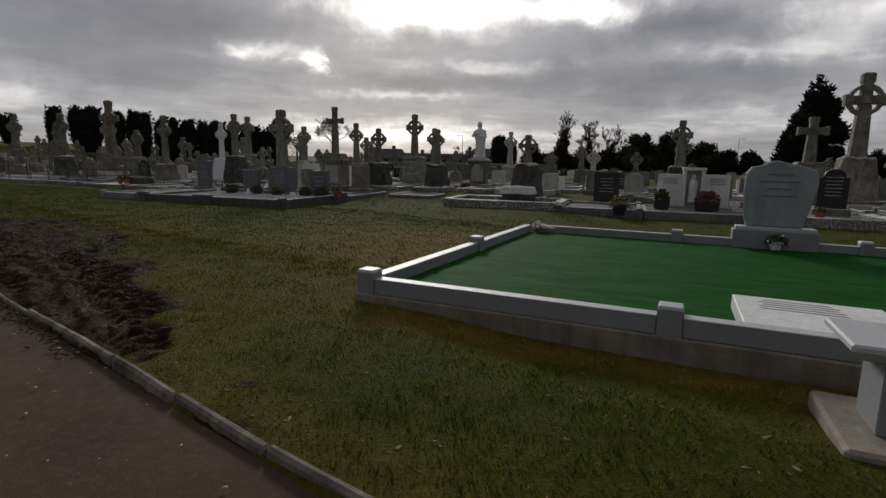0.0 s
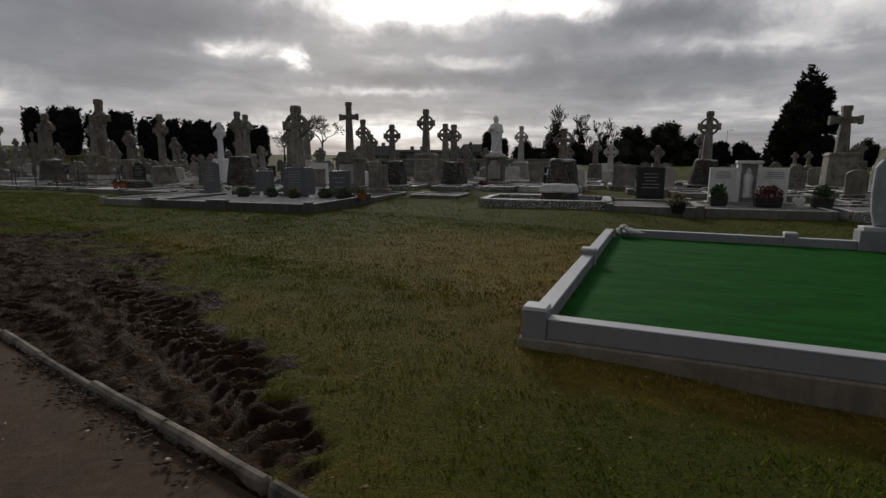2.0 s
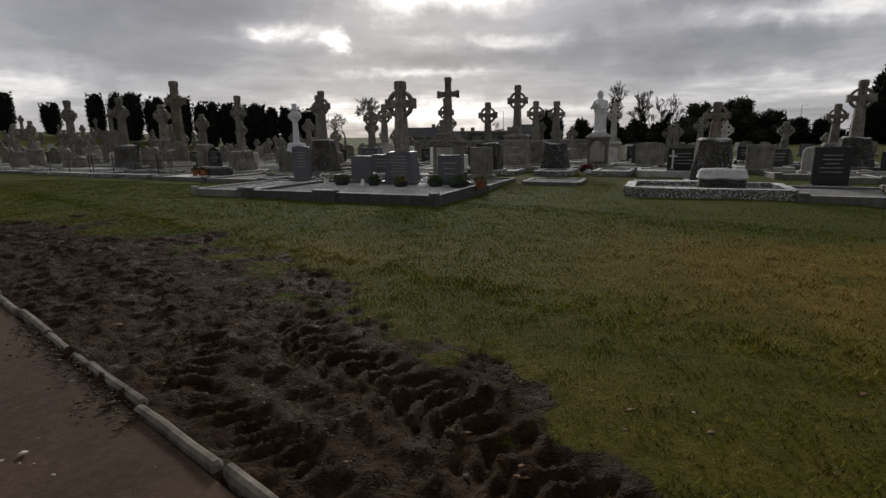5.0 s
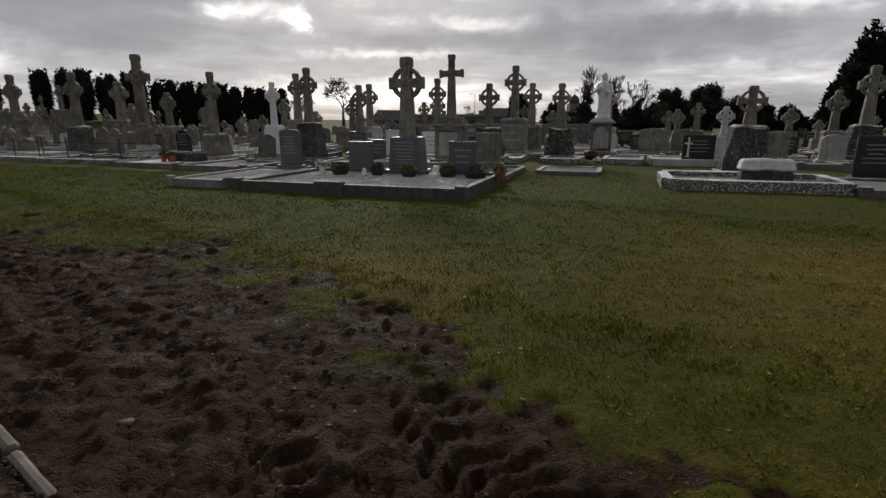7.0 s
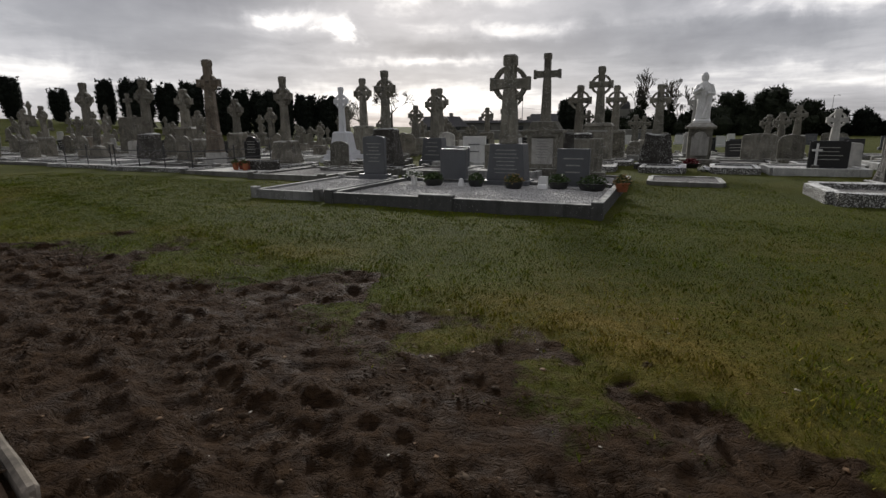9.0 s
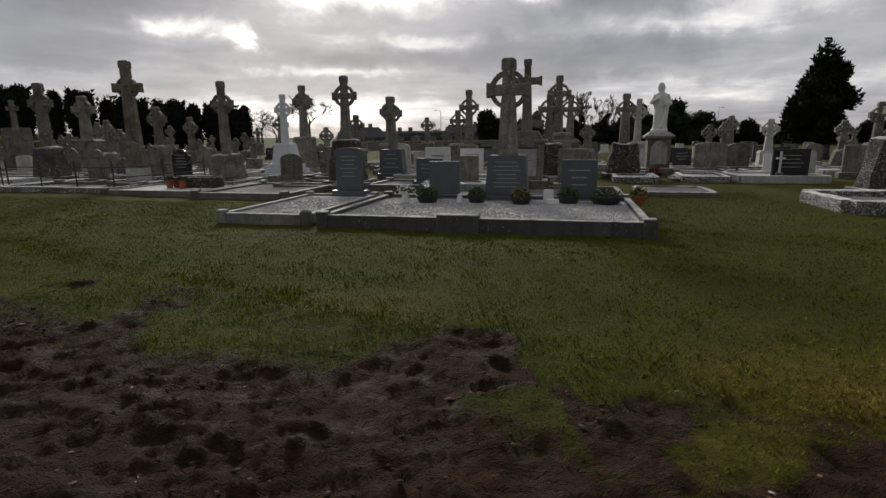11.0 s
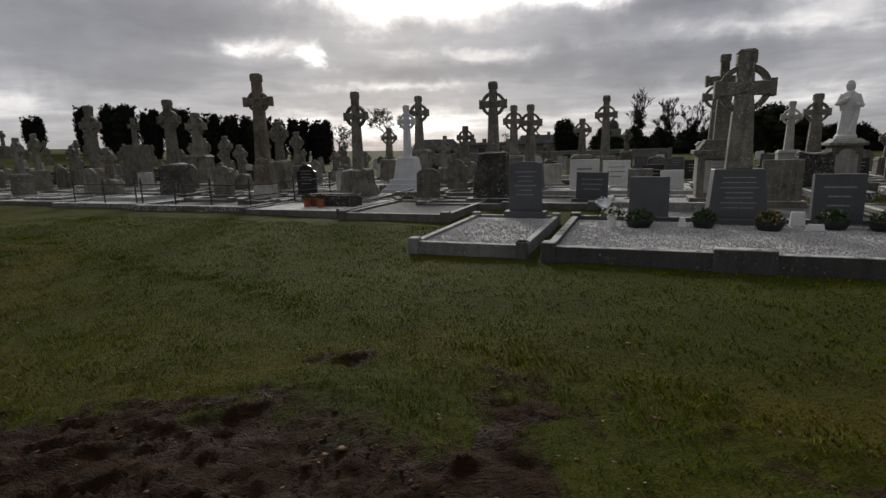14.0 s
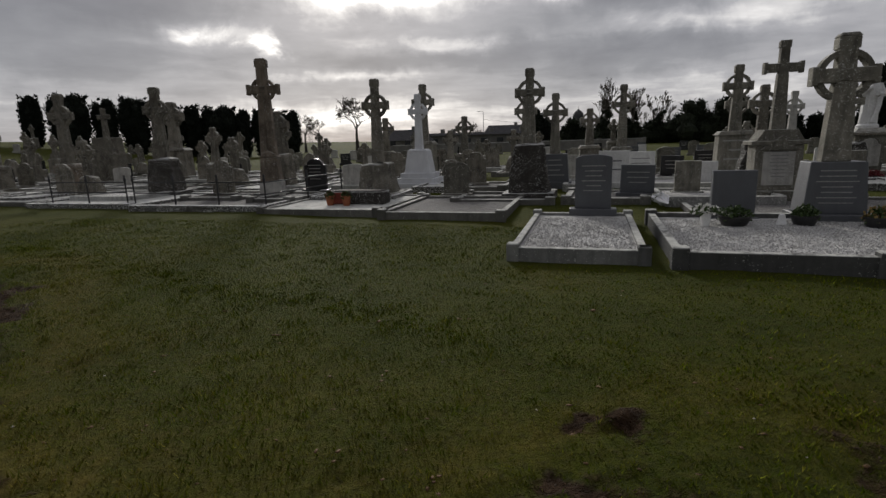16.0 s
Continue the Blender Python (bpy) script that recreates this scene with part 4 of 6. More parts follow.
def plot(u, v, w, d, label, kerb_mat, fill, posts=True, h=0.2, kw=0.13, fill_z=None, group="", post_h=0.06, rough=0.0, mid_block=False, turn=0.0, front_posts=()):
    """A kerbed plot: front left corner at u, v of the row grid, w along the row, d deep."""
    x, y = uv(u, v)
    t = thing("grave_plot", place(x, y, 0, turn), label, "grave plot", group)
    kerb_run(t, 0, 0, w, 0, -0.14, h + 0.14, kw, kerb_mat, rough=rough)
    kerb_run(t, 0, d, w, d, -0.14, h + 0.14, kw, kerb_mat, rough=rough)
    kerb_run(t, 0, kw / 2, 0, d - kw / 2, -0.14, h + 0.137, kw, kerb_mat, rough=rough)
    kerb_run(t, w, kw / 2, w, d - kw / 2, -0.14, h + 0.137, kw, kerb_mat, rough=rough)
    if posts:
        for a, b in [(0, 0), (w, 0), (0, d), (w, d)] + [(q, 0) for q in front_posts]:
            part("post", block(kw * 1.6, kw * 1.6, h + post_h + 0.14, z=-0.14, bevel=0.015), kerb_mat, t, at=pose(a, b, 0))
    if mid_block:
        part("name_block", block(0.75, kw * 1.7, h + 0.20, z=-0.14, top=(0.97, 0.8), bevel=0.015), kerb_mat, t, at=pose(w * 0.45, -0.02, 0))
    z = fill_z if fill_z is not None else h - 0.06
    bm = bmesh.new()
    nu, nv = max(2, int(w / 0.12)), max(2, int(d / 0.12))
    g = [[bm.verts.new((kw / 2 + (w - kw) * i / nu, kw / 2 + (d - kw) * j / nv, z + 0.015 * noise.noise((i * 0.5 + u, j * 0.5 + v, 0)))) for j in range(nv + 1)] for i in range(nu + 1)]
    for i in range(nu):
        for j in range(nv):
            bm.faces.new((g[i][j], g[i + 1][j], g[i + 1][j + 1], g[i][j + 1]))
    part("filling", bm, fill, t, rounded=True)
    return t


def loose_stones():
    """Chippings scattered on the near gravel plots."""
    r = np.random.RandomState(4)
    k = 14000
    u = np.where(r.rand(k) < 0.22, r.uniform(-17.85, -16.25, k), r.uniform(-15.7, -10.3, k))
    v = r.uniform(13.2, 16.2, k)
    x, y = u * 0.9354 + v * 0.3535, -u * 0.3535 + v * 0.9354
    q = r.uniform(0.010, 0.022, k)
    base = np.array([[1, 0, 0], [-0.5, 0.87, 0], [-0.5, -0.87, 0], [0, 0, 0.9]])
    ang = r.uniform(0, 6.28, k)
    c, s = np.cos(ang)[:, None], np.sin(ang)[:, None]
    p = np.stack([x[:, None] + q[:, None] * (base[:, 0] * c - base[:, 1] * s), y[:, None] + q[:, None] * (base[:, 0] * s + base[:, 1] * c), 0.122 + q[:, None] * base[:, 2]], -1)
    m = bpy.data.meshes.new("chippings")
    f = np.array([[0, 1, 3], [1, 2, 3], [2, 0, 3]])
    m.from_pydata(p.reshape(-1, 3).tolist(), [], (np.arange(k)[:, None, None] * 4 + f).reshape(-1, 3).tolist())
    m.materials.append(CHIPPINGS)
    tagged(new("chippings", m), "loose pale limestone chippings on the kerbed graves", "gravel", kind="stuff")


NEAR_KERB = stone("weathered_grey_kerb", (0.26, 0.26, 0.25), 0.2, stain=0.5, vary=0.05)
# a trace of lichen, enough to switch on the painted bright top
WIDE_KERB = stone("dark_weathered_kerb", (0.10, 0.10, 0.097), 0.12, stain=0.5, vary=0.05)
plot(-17.95, 13.05, 1.78, 3.55, "narrow grave with grey stone kerb and pale chippings", NEAR_KERB, CHIPPINGS, h=0.175, kw=0.11, front_posts=(1.78,), fill_z=0.12)
plot(-15.75, 12.92, 5.6, 3.6, "wide family grave with dark granite kerb and pale chippings", WIDE_KERB, CHIPPINGS, h=0.205, mid_block=True, fill_z=0.12)
loose_stones()

# headstones on the near graves
headstone(-9.86, 21.57, 0.71, 1.34, "camber", SLATE_GRANITE, "dark grey granite headstone with a gently curved top and pale lettering", base=0.26, base_w=1.3, thick=0.13, letters=6)
headstone(-7.55, 20.55, 0.74, 1.0, "flat", SLATE_GRANITE, "low dark granite headstone with a plain face", base=0.14, base_w=1.15, thick=0.16)
celtic_cross(-6.15, 19.95, 3.2, 1.14, LIMESTONE, "grey limestone ringed high cross on an inscribed battered base", span=0.99, style="batter", ped_w=0.98, ped_mat=SLATE_GRANITE, letters=7, slim=0.36)
headstone(-4.62, 19.42, 0.78, 1.03, "flat", SLATE_GRANITE, "squat dark granite headstone with pale lettering", base=0.14, base_w=1.12, thick=0.16, letters=3)

# tall monuments behind
celtic_cross(-4.76, 23.25, 3.72, 1.72, LIMESTONE, "tall plain limestone cross on a gabled pedestal with an inscribed tablet", span=0.82, style="gable", ped_w=1.0, ring=False, letters=9, letter=LETTER_DARK, slim=0.30)
celtic_cross(-1.52, 29.7, 3.97, 1.72, LIMESTONE, "tall grey ringed cross on a heavy square pedestal", span=0.98, ped_w=1.2, letters=3, slim=0.34)
celtic_cross(-17.88, 28.47, 4.28, 1.5, SANDSTONE, "tall weathered brown high cross on a pale tapered base", span=1.0, style="die", ped_w=0.68, slim=0.40, turn=16, ring=True, ring_size=0.36)
celtic_cross(-13.0, 31.05, 3.36, 1.42, WHITE_STONE, "white-painted ringed cross on a stepped white base", span=0.74, style="steps", ped_w=0.92, slim=0.34)
celtic_cross(-10.14, 25.69, 3.49, 1.55, LIMESTONE, "ringed cross on a rough blackened rock base with lichen", span=0.80, style="rock", ped_w=1.15, ped_mat=DARK_STONE, slim=0.34)
celtic_cross(-14.4, 27.32, 3.49, 1.12, OLD_STONE, "old ringed cross on a lichened rock pedestal", span=0.82, style="rock", ped_w=1.1, slim=0.34)
celtic_cross(-12.64, 34.4, 4.03, 1.7, LIMESTONE, "dark ringed cross on a block pedestal", span=0.98, ped_w=1.0, slim=0.34)
celtic_cross(-8.54, 32.7, 3.38, 1.35, LIMESTONE, "grey ringed cross behind the family graves", span=0.9, ped_w=0.95, slim=0.34)
celtic_cross(-8.55, 28.55, 3.06, 1.15, LIMESTONE, "grey ringed cross with a pointed top", span=0.80, ped_w=0.95, style="batter", ped_mat=SLATE_GRANITE, letters=4, slim=0.34)
celtic_cross(-5.07, 31.25, 3.54, 1.25, LIMESTONE, "slender grey ringed cross on a pedestal", span=0.86, ped_w=0.8, slim=0.36)
celtic_cross(-3.15, 26.01, 2.95, 1.35, OLD_STONE, "ringed cross on a dark rock base with lichen", span=0.80, style="rock", ped_w=1.2, ped_mat=DARK_STONE, slim=0.32)
celtic_cross(-0.4, 31.3, 3.32, 1.4, LIMESTONE, "grey ringed cross on a block pedestal", span=0.92, ped_w=1.0, slim=0.34)
celtic_cross(-0.22, 26.3, 2.98, 1.3, LIMESTONE, "grey ringed cross on a lichened rock base", span=0.72, style="rock", ped_w=1.15, ped_mat=DARK_STONE, slim=0.42)
celtic_cross(4.63, 34.7, 3.4, 1.25, PALE_STONE, "pale stone ringed cross on a pale gabled base", span=0.86, ped_w=0.95, slim=0.36)
celtic_cross(3.14, 19.21, 2.43, 1.45, SANDSTONE, "rust-brown ringed cross on a rough dark rock base", span=0.72, style="rock", ped_w=1.15, ped_mat=DARK_STONE, slim=0.36)
celtic_cross(11.7, 25.43, 3.55, 1.4, LIMESTONE, "grey ringed cross on a dark rock base", span=0.98, style="rock", ped_w=1.3, ped_mat=DARK_STONE, slim=0.36, lean=0.0)
celtic_cross(15.96, 19.89, 4.92, 1.9, LIMESTONE, "very tall grey ringed cross on a lichened base", span=1.35, style="rock", ped_w=1.5, ped_mat=OLD_STONE, slim=0.34)
celtic_cross(17.12, 24.06, 3.75, 1.7, LIMESTONE, "plain latin cross on a lichened pedestal", span=1.25, ped_w=1.2, ring=False, slim=0.33)
celtic_cross(-10.3, 38.8, 2.85, 1.0, LIMESTONE, "small grey ringed cross among far graves", span=0.95, ped_w=1.0, slim=0.34)
celtic_cross(-26.98, 33.46, 3.89, 1.25, OLD_STONE, "old ringed cross with a pale base", span=0.95, ped_w=0.95, turn=14, slim=0.4, ped_mat=SANDSTONE)
celtic_cross(-28.26, 38.93, 3.78, 2.35, OLD_STONE, "small cross on a tall tapering stone pedestal", span=0.72, ped_w=1.35, style="batter", ring=False, slim=0.34)
celtic_cross(-22.24, 30.93, 3.78, 1.4, OLD_STONE, "old ringed cross on a dark lichened pedestal", span=0.90, ped_w=1.15, style="rock", slim=0.42, turn=14, ped_mat=DARK_STONE)
celtic_cross(-25.91, 41.18, 4.09, 1.75, OLD_STONE, "tall old ringed cross on a pale-topped pedestal", span=1.25, ped_w=1.4, slim=0.42, turn=12)
celtic_cross(-20.03, 40.87, 2.87, 1.0, OLD_STONE, "old ringed cross among lichened graves", span=0.9, ped_w=0.9, slim=0.4)


def ground_z(x, y):
    return float(ground_height(*(np.array([c]) for c in sn(x, y)))[0])


def statue(x, y):
    t = thing("statue_monument", place(x, y), "white stone robed statue on a grey pedestal with a moulded cap", "statue")
    part("plinth", block(1.35, 1.0, 0.28), LIMESTONE, t)
    part("pedestal", block(0.86, 0.72, 1.16, z=0.28), LIMESTONE, t)
    part("tablet", prism([(px, pz + 0.42) for px, pz in outline("shoulder", 0.62, 0.92)], 0.05, -0.37, 0.008), PALE_STONE, t)
    part("cap", block(1.10, 0.94, 0.12, z=1.44, top=(1.0, 1.0), bevel=0.03), OLD_STONE, t)
    part("cap_slope", block(1.0, 0.84, 0.12, z=1.56, top=(0.72, 0.72)), OLD_STONE, t)
    bm = bmesh.new()
    prof = [(0.30, 0.0), (0.31, 0.08), (0.25, 0.14), (0.235, 0.5), (0.245, 0.9), (0.275, 1.12), (0.265, 1.3), (0.215, 1.44), (0.12, 1.52), (0.09, 1.56), (0.118, 1.62), (0.13, 1.71), (0.118, 1.80), (0.065, 1.88), (0.01, 1.90)]
    n = 28
    rings = []
    for r, z in prof:
        ring = []
        for i in range(n):
            a = 2 * math.pi * i / n
            fold = 1 + (0.09 * math.sin(7 * a + 2.5 * z) + 0.05 * math.sin(13 * a - 4 * z)) * (1 if 0.1 < z < 1.45 else 0.15)
            depth = 0.78 if z > 0.1 else 0.9
            ring.append(bm.verts.new((1.05 * r * fold * math.cos(a) + 0.03 * math.sin(z * 2.2), r * fold * depth * math.sin(a) - (0.04 if z > 1.5 else 0), 1.68 + z)))
        rings.append(ring)
    for a, b in zip(rings, rings[1:]):
        for i in range(n):
            bm.faces.new((a[i], a[(i + 1) % n], b[(i + 1) % n], b[i]))
    bm.faces.new(rings[-1])
    bm.faces.new(rings[0][::-1])
    # sleeves drawn in before the chest, and the edge of the mantle
    for pts in (((-0.24, 0.0, 3.08), (-0.36, -0.12, 2.82), (-0.10, -0.27, 2.98)), ((0.24, 0.0, 3.08), (0.33, -0.10, 2.76), (0.10, -0.25, 2.78)), ((0.22, -0.16, 2.8), (0.16, -0.22, 2.35), (0.06, -0.22, 1.9))):
        for p, q in zip(pts, pts[1:]):
            p, q = Vector(p), Vector(q)
            d = (q - p).normalized()
            a = d.orthogonal().normalized()
            b = d.cross(a)
            ends = [[bm.verts.new(c + (a * math.cos(k * 0.785) + b * math.sin(k * 0.785)) * 0.075) for k in range(8)] for c in (p - d * 0.03, q + d * 0.03)]
            for k in range(8):
                bm.faces.new((ends[0][k], ends[0][(k + 1) % 8], ends[1][(k + 1) % 8], ends[1][k]))
            bm.faces.new(ends[0][::-1])
            bm.faces.new(ends[1])
    part("figure", bm, WHITE_MARBLE, t, rounded=True)


statue(2.05, 28.0)


def triptych():
    """White three-part memorial with a niche."""
    t = thing("triptych_memorial", place(8.03, 16.46), "white marble three-part memorial with a framed niche relief", "memorial")
    part("base", block(2.25, 0.42, 0.16), GREY_GRANITE, t)
    for sx in (-1, 1):
        p = part("panel", block(0.74, 0.12, 1.02, x=sx * 0.68, z=0.16, top=(1.0, 1.0)), WHITE_MARBLE, t)
        r = random.Random(sx + 4)
        for k in range(4):
            bm = bmesh.new()
            w = r.uniform(0.3, 0.55)
            box(bm, sx * 0.68, -0.064, 1.04 - k * 0.055, w, 0.006, 0.018, bevel=0)
            part("inscription_line", bm, LETTER_DARK, p)
    n = part("niche_back", block(0.46, 0.06, 1.12, z=0.16, y=0.06), PALE_STONE, t)
    for sx in (-1, 1):
        part("niche_post", block(0.10, 0.24, 1.14, x=sx * 0.27, z=0.16), WHITE_MARBLE, t)
    part("niche_lintel", block(0.70, 0.28, 0.09, z=1.30), WHITE_MARBLE, t)
    part("niche_figure", rough_up(lathe([(0.13, 0.3), (0.12, 0.6), (0.14, 0.85), (0.11, 0.98), (0.06, 1.02), (0.075, 1.08), (0.05, 1.16), (0.01, 1.18)], 12), 0.01, 6), WHITE_MARBLE, t, rounded=True)
    return t


triptych()


def planter(x, y, w, label, leaf, petal, turn=0.0):
    t = thing("planter", place(x, y, 0.12, turn), label, "planter", "planters before the white memorial")
    part("box", block(w, 0.32, 0.28, top=(1.12, 1.12), bevel=0.02), BLACK_PLASTIC, t)
    part("foliage", leaf_ball(w * 0.6, 0.34, 420, 0.06, int(x * 7), 0.28), leaf, t)
    part("bloom", leaf_ball(w * 0.55, 0.3, 60, 0.03, int(x * 9), 0.3, 0.8), petal, t)


planter(6.75, 15.75, 0.42, "black planter with a dark evergreen plant", LEAF, HEATHER)
planter(7.95, 15.35, 0.62, "black trough with reddish heather", HEATHER, PETAL_RED)
planter(9.25, 15.0, 0.45, "black planter with dark foliage", LEAF, HEATHER)


def heart(x, y):
    t = thing("heart_ornament", place(x, y, 0.12), "white heart-shaped memorial ornament", "ornament")
    pts = []
    for i in range(24):
        a = 2 * math.pi * i / 24
        pts.append((0.16 * math.sin(a) ** 3, 0.17 + 0.0105 * (13 * math.cos(a) - 5 * math.cos(2 * a) - 2 * math.cos(3 * a) - math.cos(4 * a))))
    part("heart", prism(pts, 0.06, 0, 0.012), WHITE_MARBLE, t)


heart(8.62, 15.05)

# kerbs and graves before and beside the white memorial
plot(1.0 - 0.75, 15.95, 3.0, 2.3, "grave with low grey kerb before the white memorial", KERB_OLD, DARK_GRAVEL, h=0.14, fill_z=0.1, posts=False)
plot(-2.2, 15.75, 2.3, 2.6, "grave with pale concrete kerb and dark gravel", KERB_OLD, DARK_GRAVEL, h=0.16, fill_z=0.1)
plot(3.6, 15.9, 2.6, 2.3, "grave with white-edged kerb and dark planting", LICHEN_KERB, DARK_GRAVEL, h=0.16, fill_z=0.1, posts=False)
plot(6.4, 15.9, 2.6, 2.3, "grave with lichened kerb", LICHEN_KERB, SLABBED, h=0.16, fill_z=0.12, posts=False)
plot(-5.98, 16.05, 3.66, 2.2, "old grave with a thick kerb crusted in white lichen", LICHEN_KERB, DARK_GRAVEL, h=0.24, kw=0.26, fill_z=0.12, posts=False, rough=0.03)


def lichen_stone(x, y):
    t = thing("low_gravestone", place(x, y), "low wide stone with a white lichen-crusted top", "gravestone")
    part("stone", rough_up(block(1.15, 0.5, 0.55, top=(0.9, 0.8), bevel=0.05), 0.05, 3, 2, 3), DARK_STONE, t)
    part("top", rough_up(block(1.2, 0.54, 0.26, z=0.40, top=(0.9, 0.7), bevel=0.04), 0.04, 4, 5, 3), LICHEN_TOP, t)


LICHEN_TOP = stone("white_lichen_crust", (0.78, 0.78, 0.76), 0.0, stain=0.4)
lichen_stone(2.55, 17.35)
headstone(5.75, 18.0, 0.85, 1.18, "flat", BLACK_GRANITE, "black polished headstone with pale lettering", letters=5, base=0.16)
headstone(4.0, 23.35, 1.05, 1.08, "flat", BLACK_GRANITE, "black polished headstone with a white cross", letters=4, base=0.2)


def inset_cross(x, y):
    t = thing("white_cross_ornament", place(x, y), "white cross fixed upright before a black headstone", "cross")
    bm = block(0.06, 0.04, 0.66, z=0.34, bevel=0.005)
    box(bm, 0, 0, 0.76, 0.26, 0.045, 0.06, bevel=0.005)
    part("cross", bm, WHITE_MARBLE, t)
    part("foot", block(0.2, 0.14, 0.34, bevel=0.01), DARK_STONE, t)


inset_cross(3.62, 23.32)
headstone(11.15, 14.6, 0.74, 1.43, "shoulder", BLACK_GRANITE, "black headstone with a pale patterned border", letters=6, base=0.3, base_mat=LIMESTONE)
headstone(12.6, 16.5, 0.8, 1.1, "round", LIMESTONE, "grey limestone headstone with lichen", letters=0)
pot_plant(5.15, 14.9, BLACK_PLASTIC, PETAL_YELLOW, "dark pot of yellow-flowering shrub", 0.5, 0.3, 160, spread=1.1)
pot_plant(10.35, 13.9, TERRACOTTA, PETAL_YELLOW, "pot of yellow grasses beside a black headstone", 0.3, 0.25, 90)

# offerings on the turf grave
bouquet(1.98, 10.38, 0.10, "white-wrapped bouquet propped in the kerb corner", 4, 0.30, 150)
pot_plant(5.68, 8.62, WHITE_PLASTIC, PETAL_WHITE, "white pot with leafy greenery before the headstone", 0.24, 0.14, 20, z=0.045, spread=1.3)

# offerings on the wide gravel grave
def low_bowl(x, y, label, petal, w=0.55, leaf=None, bloom=140, z=0.12):
    w *= 0.85
    t = thing("flower_bowl", place(x, y, z), label, "flower bowl", "grave flowers")
    part("bowl", lathe([(w * 0.36, 0), (w * 0.5, 0.14), (w * 0.5, 0.17), (w * 0.44, 0.17), (w * 0.4, 0.13)], 16), BLACK_PLASTIC, t, rounded=True)
    part("leaves", leaf_ball(w * 0.52, 0.2, 180, 0.045, int(x * 11 + y), 0.14), leaf or LEAF, t)
    part("bloom", leaf_ball(w * 0.55, 0.2, bloom, 0.03, int(y * 11 + x), 0.16, 0.8), petal, t)


for q in (("dark bowl of evergreen leaves", LEAF, 0.62, -8.05, 19.72), ("dark bowl of leafy plants", LEAF, 0.5, -6.98, 19.45), ("bowl of dried yellow and brown flowers", PETAL_YELLOW, 0.55, -6.1, 18.95), ("dark bowl with leafy plant", LEAF, 0.6, -5.05, 18.9), ("long dark bowl with white flowers", LEAF, 0.8, -4.35, 18.55)):
    low_bowl(q[3], q[4], q[0], q[1], q[2])
pot_plant(-3.75, 18.3, TERRACOTTA, PETAL_YELLOW, "ochre pot of yellow flowers", 0.34, 0.2, 120, z=0.12)
pot_plant(-8.55, 19.75, WHITE_PLASTIC, PETAL_WHITE, "white vase of silver foliage and flowers", 0.2, 0.28, 120, z=0.12, spread=2.2)
for x, y, w, h, nm, lb in ((-5.45, 18.75, 0.26, 0.12, "plaque", "small white memorial plaque on the chippings"), (-5.35, 19.35, 0.24, 0.26, "picture_frame", "white framed memorial card among flowers"), (-7.35, 19.5, 0.16, 0.2, "lantern", "small white angel-shaped ornament")):
    t = thing(nm, place(x, y, 0.12), lb, "ornament", "grave ornaments")
    part("body", block(w, 0.1, h, top=(0.9, 0.6) if nm != "lantern" else (0.5, 0.5), bevel=0.015), WHITE_PLASTIC, t)

# graves on the near edge further along
plot(-21.5, 16.7, 2.75, 3.3, "grave with old kerb and grey gravel", KERB_OLD, DARK_GRAVEL, h=0.15, fill_z=0.09)
plot(-25.0, 17.1, 3.2, 3.4, "grave with pale slab and kerb", KERB_OLD, SLABBED, h=0.14, fill_z=0.10)
plot(-29.6, 17.45, 4.3, 4.0, "old grave with lichened kerb", LICHEN_KERB, DARK_GRAVEL, h=0.17, kw=0.2, fill_z=0.08, posts=False, rough=0.02)
plot(-34.2, 17.9, 4.2, 4.0, "old grave with pale kerb stones", LICHEN_KERB, SLABBED, h=0.15, kw=0.2, fill_z=0.1, posts=False, rough=0.02)
plot(-40.0, 18.3, 5.4, 4.0, "old grave with low pale kerb", KERB_OLD, SLABBED, h=0.15, kw=0.2, fill_z=0.1, posts=False, rough=0.02)
plot(-14.8, 16.75, 4.7, 3.2, "grave with a low pale kerb round a tall plain cross", KERB_OLD, DARK_GRAVEL, h=0.12, fill_z=0.06, posts=False)
plot(-9.5, 18.9, 1.8, 1.8, "old low grave strewn with pale lichened stones", KERB_OLD, DARK_GRAVEL, h=0.09, kw=0.16, fill_z=0.06, posts=False, rough=0.02)


def red_planter():
    x, y = uv(-22.9, 18.6)
    t = thing("planter_box", place(x, y, 0.1), "brick-red planter box with terracotta pots", "planter")
    part("box", block(1.5, 0.5, 0.34, bevel=0.02), DARK_STONE, t)
    part("end_panel", block(0.5, 0.04, 0.30, x=-0.45, y=-0.27, z=0.02), PAINT_RED, t)
    part("soil", block(1.4, 0.42, 0.03, z=0.335, bevel=0), BARK, t)


red_planter()
bouquet(0.1, 24.9, 0.0, "heap of white-wrapped flowers laid on a grave", 11, 0.5, 40)
bouquet(0.9, 24.6, 0.0, "white-wrapped flowers lying on a grave", 12, 0.45, 160)
bouquet(-7.7, 22.9, 0.1, "white-wrapped flowers behind a dark headstone", 13, 0.5, 80)
low_bowl(1.25, 26.7, "dark red wreath laid at the statue's foot", PETAL_RED, 0.8, PETAL_RED, 200, 0.02)
for u, v in ((-23.1, 18.1), (-23.6, 18.15)):
    pot_plant(*uv(u, v), TERRACOTTA, PETAL_RED, "terracotta pot with small red flowers", 0.26, 0.26, 20, z=0.1)


